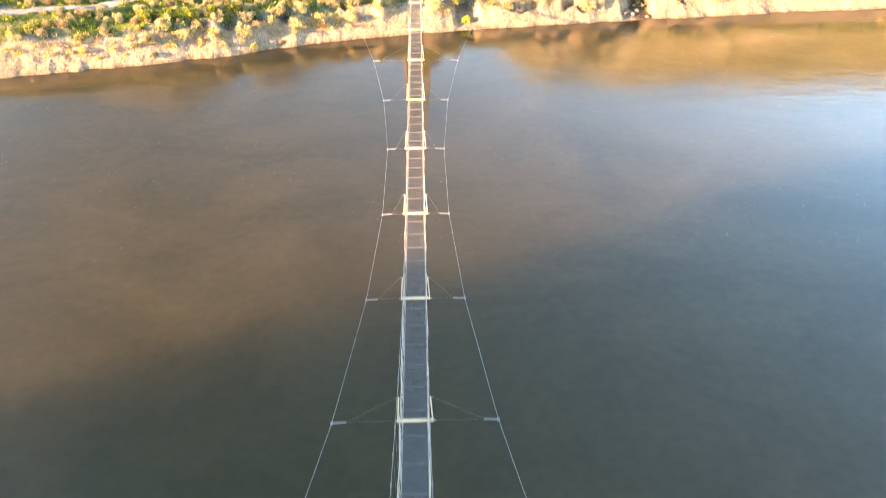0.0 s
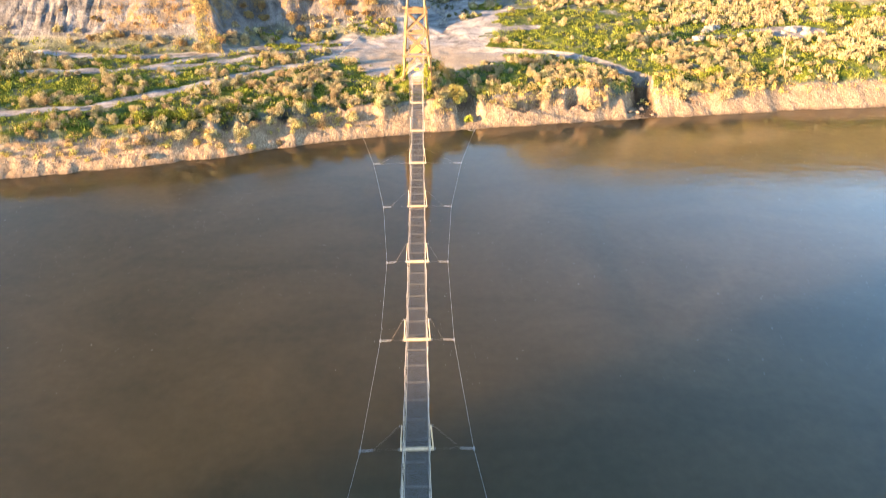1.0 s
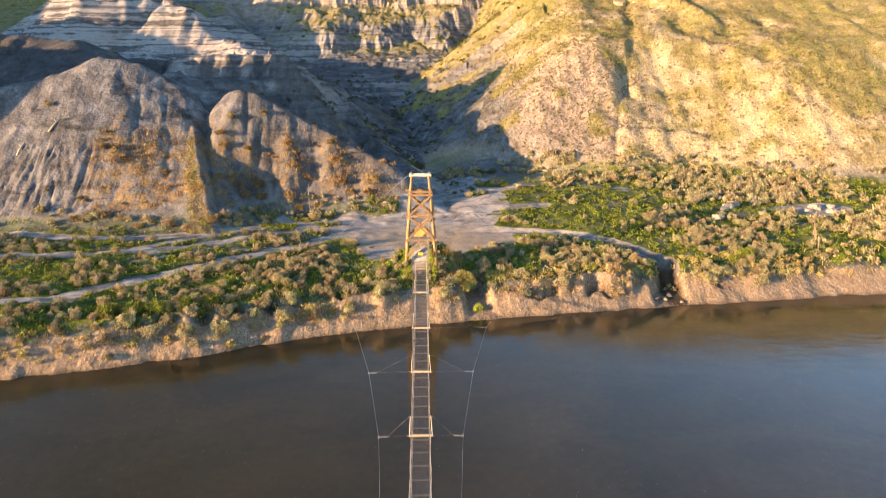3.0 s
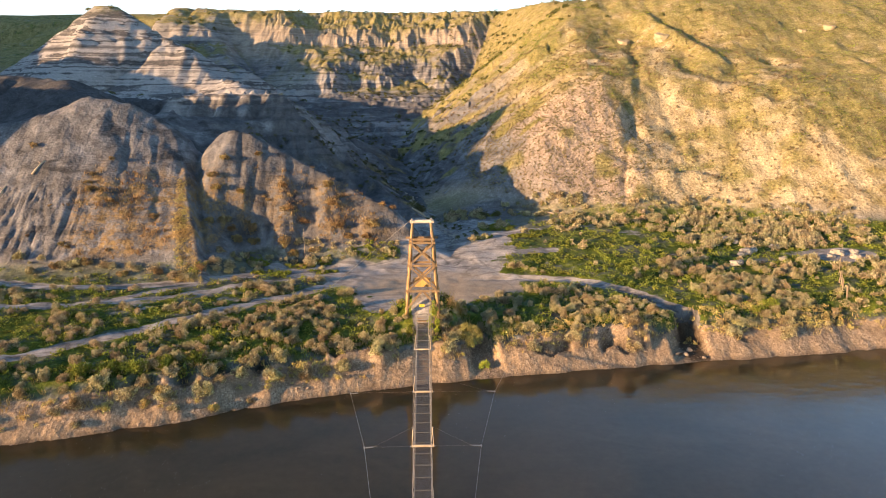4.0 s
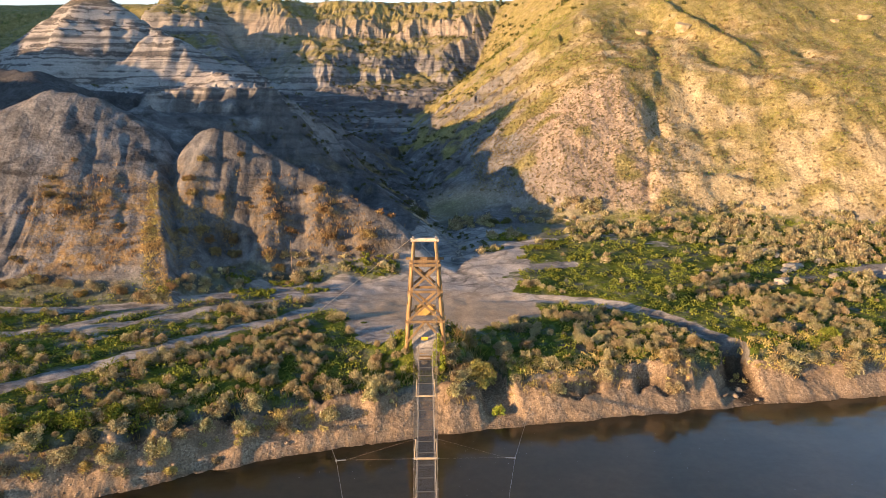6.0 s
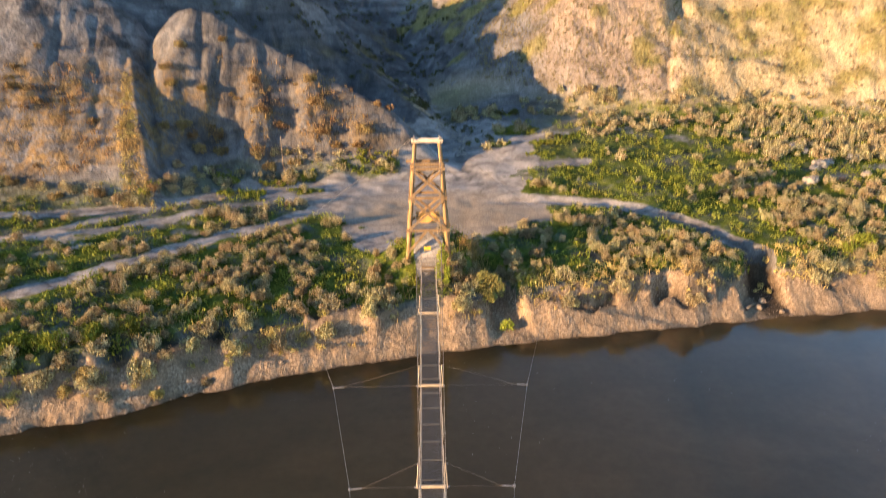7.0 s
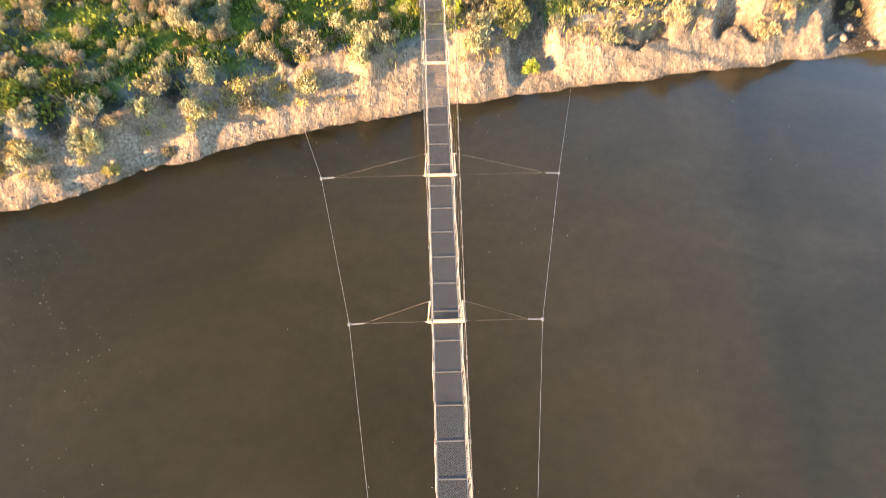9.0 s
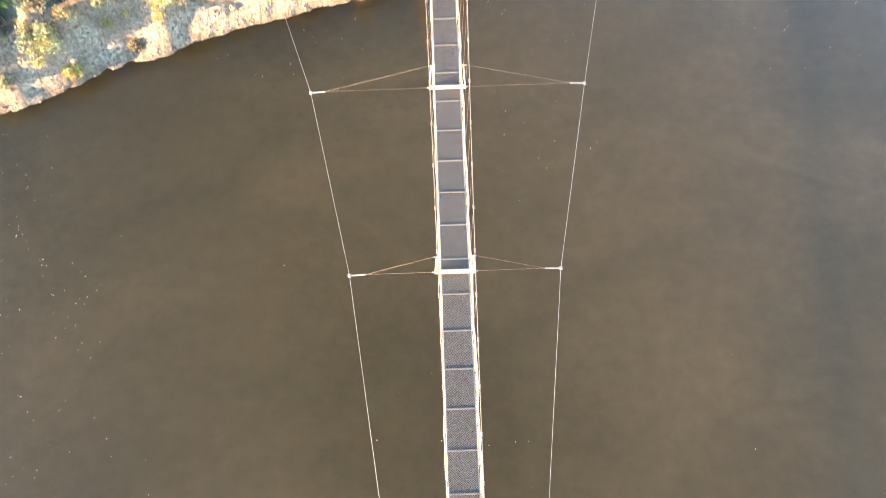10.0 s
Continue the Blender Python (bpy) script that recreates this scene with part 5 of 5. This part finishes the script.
# ---- stones of the bank ----
def stone_shape(seed):
    bm = bmesh.new()
    bmesh.ops.create_icosphere(bm, subdivisions=1, radius=0.5)
    rnd = random.Random(seed)
    sx, sy, sz = rnd.uniform(.7, 1.3), rnd.uniform(.6, 1.1), rnd.uniform(.45, .8)
    for v in bm.verts:
        k = rnd.uniform(0.78, 1.15)
        v.co = Vector((v.co.x * sx, v.co.y * sy, v.co.z * sz)) * k
    vs, fs = [v.co.copy() for v in bm.verts], [tuple(v.index for v in f.verts) for f in bm.faces]
    bm.free()
    return vs, fs


STONES = [stone_shape(600 + i) for i in range(8)]
sp, g = scatter(16, 55000, -46, 62, 50, 72, lambda x, y, z, c, u: (c["d"] > -0.1) & (c["d"] < 3.2) & (z < 1.9) & (u < 0.75))
joined("bank_stones", sp, STONES, STONE, "loose tan stones and clods on the river bank", "stones", 0.05, 0.20, g)


def by_runnel(x, y, z, c, u):
    d, _, _ = along(x + 0.8 * fbm(x * 0.3, y * 0.3, 3, 71), y, RUNNEL)
    return u < 0.9 * np.exp(-(d / 0.9) ** 2) * step(89, 95, y)


rp2, g = scatter(29, 5200, -7, 6, 88, 119, by_runnel)
joined("creek_stones", rp2, STONES, PALE, "pale stones strewn along the dry creek bed", "stones", 0.12, 0.55, g)
rp3, g = scatter(30, 700, -8, 7, 92, 122, lambda x, y, z, c, u: by_runnel(x * 0.6 + 0.3, y, z, c, u * 1.6))
joined("creek_scrub", rp3, [leaf_cloud(70, 0.42, 0.40, 0.12, 590 + i, clumps=8) for i in range(5)], SHRUB, "dark green scrub along the dry creek bed", "bushes", 0.4, 1.2, g)


# ---- single plants, rocks and things on the bench ----
def big_bush(name, mat, rx, rz, size, n, x, y, label, seed, sink=0.05, clumps=16, stems=9):
    vs, fs = leaf_cloud(n, rx, rz, size, seed, lift=0.25, clumps=clumps)
    root = new(name)
    root.matrix_basis = pose(x, y, floor_at(x, y) - sink, 0, 0, seed * 37 % 360)
    for nm, me in (("crown", cloud_mesh("crown", vs, fs, mat)), ("trunk", twig_mesh("trunk", rx, rz, seed, stems))):
        c = new(nm, me)
        c.parent = root
    return tagged(root, label, "bush")


big_bush("willow_bush", WILLOW, 1.15, 2.0, 0.13, 2600, 3.9, 64.6, "tall rounded yellow-green willow bush beside the bridge", 701)
big_bush("willow_bush", VINE, 0.45, 0.8, 0.15, 350, 5.1, 62.9, "bright yellow-green young willow at the creek mouth", 702)
big_bush("climbing_shrub", VINE, 0.55, 4.0, 0.12, 1700, 0.98, 64.6, "leafy green shrub climbing the bridge tower foot", 703)
big_bush("climbing_shrub", SAGE, 0.55, 3.3, 0.12, 1000, 1.75, 65.0, "twiggy grey-brown shrub at the bridge tower foot", 704)
big_bush("leafy_shrub", GRASS, 0.45, 1.2, 0.14, 400, -0.95, 64.6, "green shrub at the foot of the bridge tower", 705)
for i, (x, y, r) in enumerate(((-21.3, 57.6, 1.3), (-19.6, 58.2, 1.1), (-23.2, 57.2, 1.1), (-17.6, 59.2, 1.0), (-25.0, 56.6, 1.0), (31.5, 69.5, 1.2), (33.0, 70.2, 1.0))):
    big_bush("leafy_shrub", GRASS, r, 0.75, 0.16, 800, x, y, "low bright green leafy shrub near the bank edge", 720 + i)
rnd = random.Random(41)
for i, (x, w) in enumerate(BANK_LOBES):
    for k in range(2):
        px = x + rnd.uniform(-0.5, 0.5) + 0.7 * k
        py = float(shore(np.array([px]))[0]) + rnd.uniform(1.5, 2.2) + 1.0 * k
        if abs(px) < 1.2 or 21.5 < px < 26.5:
            continue
        big_bush("sagebrush", SAGE, rnd.uniform(0.65, 0.95), rnd.uniform(0.8, 1.15), 0.12, 900, px, py, "large pale sagebrush leaning over the cut river bank", 740 + 2 * i + k, 0.1)

for i, (x, up, r) in enumerate(((-25.6, 1.7, 0.55), (-22.6, 1.3, 0.6), (-20.2, 1.5, 0.5), (-18.0, 0.9, 0.45), (-16.2, 1.6, 0.8), (-15.4, 0.5, 0.4), (-13.0, 0.6, 0.35), (-11.2, 1.7, 0.6), (-9.8, 2.1, 0.9), (-24.0, 0.7, 0.4), (-19.0, 2.0, 0.7), (-7.6, 1.9, 0.5))):
    big_bush("sagebrush", GOLD if i % 3 else SAGE, r, 1.1 * r, 0.11, 420, x, float(shore(np.array([x]))[0]) + up, "straw-coloured bush hanging on the face of the river bank", 760 + i, 0.12)

for i, (x, y, r, h) in enumerate(((-23.0, 87.6, 0.9, 0.9), (-22.0, 87.2, 0.7, 0.8), (-20.2, 88.3, 0.9, 0.9), (-19.6, 87.0, 0.8, 0.8), (-21.4, 86.0, 0.8, 0.7), (-24.4, 86.8, 0.6, 0.6), (-16.9, 91.4, 0.8, 0.6), (-16.0, 89.0, 0.9, 0.7),
                                  (-16.0, 86.2, 1.1, 0.8), (-15.0, 85.8, 0.7, 0.6), (-11.4, 91.6, 0.9, 0.7), (-10.6, 90.0, 1.0, 0.8), (-10.0, 88.0, 0.9, 0.7), (-8.8, 87.4, 0.6, 0.5), (-5.9, 87.9, 0.9, 0.7), (-6.6, 87.2, 0.6, 0.5),
                                  (-24.0, 92.6, 0.6, 0.5), (-25.0, 90.8, 0.8, 0.5), (-24.4, 89.9, 0.7, 0.5), (-21.5, 90.1, 0.6, 0.5), (-20.3, 94.0, 0.5, 0.5), (-12.7, 86.2, 0.5, 0.5))):
    big_bush("dry_bush", RUSTBUSH, r, h, 0.15, 520, x, y, "rusty brown dry bush clinging to the clay slope", 770 + i, 0.15)


rnd = random.Random(77)
for i in range(13):
    x = -38.5 + i * 1.25 + rnd.uniform(-0.4, 0.4)
    y = 78.6 + rnd.uniform(-0.5, 0.6) - 0.02 * (x + 30)
    big_bush("toe_bush", SAGE if i % 3 else RUSTBUSH, rnd.uniform(0.6, 1.0), rnd.uniform(0.6, 1.0), 0.12, 480, x, y, "olive-tan bush at the foot of the clay slope", 900 + i, 0.1)

big_bush("dark_shrub", SHRUB, 1.3, 0.9, 0.13, 900, -0.6, 105.6, "dark green shrub mound beside the dry creek", 930, 0.1)
big_bush("dark_shrub", SHRUB, 1.0, 0.8, 0.13, 700, 8.6, 103.6, "dark shrub mound at the mouth of the valley", 931, 0.1)
big_bush("dark_shrub", SHRUB, 0.8, 0.7, 0.13, 600, 10.4, 103.8, "dark shrub mound at the mouth of the valley", 932, 0.1)


def reed_bed():
    rnd = random.Random(31)
    places = [(3.0 + rnd.gauss(0, 0.55), 67.6 + rnd.gauss(0, 0.45)) for _ in range(26)]
    rng = np.random.default_rng(33)
    pts3 = [(x, y, floor_at(x, y)) for x, y in places]
    joined("dry_reeds", pts3, [blade_tuft(14, 0.25, 1.1, 0.02, 450 + i) for i in range(4)], DRYGRASS, "pale dry reeds beside the bridge tower", "reeds", 0.7, 1.2, rng)


reed_bed()


def boulder(x, y, s, seed, mat=PALE, label="pale angular sandstone boulder among the sagebrush", squash=0.62):
    bm = bmesh.new()
    bmesh.ops.create_icosphere(bm, subdivisions=3, radius=0.5)
    rnd = random.Random(seed)
    off = Vector((rnd.random(), rnd.random(), rnd.random())) * 30
    for v in bm.verts:
        k = 1 + 0.55 * noise.noise(v.co * 2.3 + off) + 0.22 * noise.noise(v.co * 6 + off)
        c = v.co * k
        v.co = Vector((max(-0.45, min(0.5, c.x)) * 1.15, max(-0.45, min(0.48, c.y)), max(-0.4, min(0.46, c.z)) * squash)) * s
    ob = finish("boulder", bm, mat)
    ob.matrix_basis = pose(x, y, floor_at(x, y) + 0.12 * s, rnd.uniform(-9, 9), rnd.uniform(-9, 9), rnd.uniform(0, 360))
    return tagged(ob, label, "boulder", "boulders on the east bench")


for i, (x, y, s) in enumerate(((37.7, 90.6, 1.5), (38.6, 90.2, 1.0), (35.2, 82.4, 1.3), (35.9, 83.0, 0.9), (38.3, 86.4, 1.5), (39.2, 86.8, 1.1), (37.4, 85.6, 0.9), (33.4, 91.0, 0.8), (42.5, 88.0, 1.2), (41.5, 84.0, 0.9), (48.5, 85.2, 1.4), (49.8, 83.6, 1.2), (47.2, 84.2, 0.9), (50.6, 85.4, 1.0))):
    boulder(x, y, s, 800 + i)
for i, (x, y, s) in enumerate(((23.4, 65.6, 0.5), (24.9, 65.2, 0.4), (22.4, 65.4, 0.45), (24.0, 66.4, 0.5), (19.6, 65.2, 0.35), (-15.3, 56.3, 0.3), (-9.0, 58.9, 0.3))):
    boulder(x, y, s, 830 + i, STONE, "brown stone fallen on the river bank")


def marker_pole(x, y, h):
    bm = bmesh.new()
    z = floor_at(x, y)
    tube(bm, [(0, 0, -0.3), (0.02, 0, h * 0.5), (0.0, 0.02, h)], 0.045, 7, 0.03)
    ob = finish("marker_pole", bm, RUST)
    ob.matrix_basis = pose(x, y, z)
    tagged(ob, "thin rusty pole standing at the foot of the clay slope", "pole")


marker_pole(-13.6, 85.8, 3.2)


def fence_post(x, y, h, r, turn):
    """A split post with an uneven, slanted top."""
    bm = bmesh.new()
    tube(bm, [(0, 0, -0.3), (0.01, 0, h * 0.5), (0.03, 0.01, h)], r, 7, r * 0.75)
    top = max(v.co.z for v in bm.verts)
    for v in bm.verts:
        if v.co.z > top - 0.02:
            v.co.z += v.co.x * 0.8
    ob = finish("fence_post", bm, POSTWOOD)
    ob.matrix_basis = pose(x, y, floor_at(x, y), 3, -2, turn)
    return tagged(ob, "weathered grey timber fence post leaning in sagebrush", "post", "old fence posts on the east bench")


for x, y, h, r, turn in ((45.1, 79.1, 3.6, 0.045, 10), (43.4, 76.2, 1.3, 0.08, 80), (43.1, 75.4, 1.1, 0.08, 150), (42.8, 74.6, 1.0, 0.09, 220), (41.5, 71.8, 1.5, 0.11, 300)):
    fence_post(x, y, h, r, turn)


def skyline_tree(x, y):
    """A small tree with a forked trunk and an open, uneven crown."""
    root = new("small_tree")
    root.matrix_basis = pose(x, y, floor_at(x, y) - 0.1)
    bm = bmesh.new()
    rnd2 = random.Random(61)
    tube(bm, [(0, 0, -0.2), (0.1, 0, 1.2), (0.05, 0.05, 2.2)], 0.13, 7, 0.07)
    for k in range(8):
        a = 0.8 * k
        tube(bm, [(0.07, 0.02, 1.0 + 0.15 * k), (0.7 * math.cos(a), 0.7 * math.sin(a), 1.7 + 0.2 * k), (1.3 * math.cos(a), 1.3 * math.sin(a), 2.2 + 0.2 * k + rnd2.uniform(-0.2, 0.3))], 0.045, 5, 0.015)
    part("trunk", bm, WOOD, root)
    vs, fs = leaf_cloud(260, 1.6, 3.6, 0.30, 62, lift=0.4, clumps=12, slim=0.28)
    crown = new("crown", cloud_mesh("crown", vs, fs, SHRUB))
    crown.parent = root
    tagged(root, "small dark open-crowned tree on the grassy skyline", "tree")


skyline_tree(38.5, 213.5)


def sandstone_ledge(x, y, w, h, seed):
    """A weathered block of bedrock that stands out of the slope in stepped layers."""
    bm = bmesh.new()
    rnd2 = random.Random(seed)
    z = -0.8
    for k in range(3):
        th, ww, dd = h * rnd2.uniform(0.3, 0.45), w * rnd2.uniform(0.75, 1.0), w * rnd2.uniform(0.35, 0.5)
        ring = []
        for zz, inset in ((z, 0.0), (z + th * 0.85, 0.04), (z + th, 0.12)):
            pts = [(ww * 0.5 * math.cos(a) * rnd2.uniform(0.82, 1.1) * (1 - inset), dd * math.sin(a) * rnd2.uniform(0.82, 1.1) * (1 - inset), zz) for a in [6.2832 * q / 14 for q in range(14)]]
            ring.append([bm.verts.new(p) for p in pts])
        for a, b in zip(ring, ring[1:]):
            for q in range(14):
                bm.faces.new((a[q], a[(q + 1) % 14], b[(q + 1) % 14], b[q]))
        bm.faces.new(ring[-1])
        bm.faces.new(ring[0][::-1])
        z += th * 0.9
    ob = finish("sandstone_ledge", bm, LEDGE)
    ob.matrix_basis = pose(x, y, floor_at(x, y) - 0.35 * h, rnd2.uniform(12, 20), 0, rnd2.uniform(-12, 12))
    tagged(ob, "pale weathered sandstone ledge standing out of the grassy slope", "rock", "sandstone ledges on the east slope")


for i, (x, y, w, h) in enumerate(((39.8, 146.5, 3.2, 1.5), (46.2, 143.0, 3.6, 1.4), (73.1, 142.6, 2.2, 1.5), (78.4, 142.6, 2.8, 1.7), (43.0, 146.0, 1.8, 1.1))):
    sandstone_ledge(x, y, w, h, 950 + i)


def fallen_log(x, y, turn, length, mat=BEAM, label="bleached fallen log on the slope"):
    bm = bmesh.new()
    tube(bm, [(-length / 2, 0, 0.1), (0, 0.05, 0.16), (length / 2, 0, 0.08)], 0.14, 8, 0.08)
    tube(bm, [(length * 0.2, 0.03, 0.14), (length * 0.3, 0.35, 0.4)], 0.05, 6, 0.02)
    ob = finish("fallen_log", bm, mat, smooth=True)
    e = 0.5 * length
    c, s = math.cos(radians(turn)), math.sin(radians(turn))
    za, zb = floor_at(x - e * c, y - e * s), floor_at(x + e * c, y + e * s)
    ob.matrix_basis = pose(x, y, 0.5 * (za + zb) - 0.03, 0, -math.degrees(math.atan2(zb - za, length)), turn)
    tagged(ob, label, "log")


fallen_log(17.6, 103.5, 140, 2.4)
fallen_log(-44.0, 88.5, 60, 2.2)
fallen_log(-47.0, 86.0, 75, 1.8)
fallen_log(22.9, 65.6, 35, 1.6, WOOD, "dark log caught in the wash at the bank")
fallen_log(-17.5, 76.0, 10, 1.5)
fallen_log(-0.5, 104.4, 4, 2.6, BEAM, "bleached log lying before a dark shrub")

# foam specks that drift on the river
fp, g = scatter(21, 9000, -40, 45, 22, 61, lambda x, y, z, c, u: (c["d"] < -0.6) & (u < 0.22 + 0.8 * fbm(x * 0.12, y * 0.12, 3, 211)))
fp[:, 2] = 0.035
joined("foam_specks", fp, [([Vector((0.0, -0.5, 0)), Vector((0.35, 0.0, 0.02)), Vector((0.05, 0.5, 0)), Vector((-0.3, 0.05, 0.02))], [(0, 1, 2, 3)])], PALE,
       "tiny pale specks of foam drifting on the river", "foam", 0.02, 0.065, g)
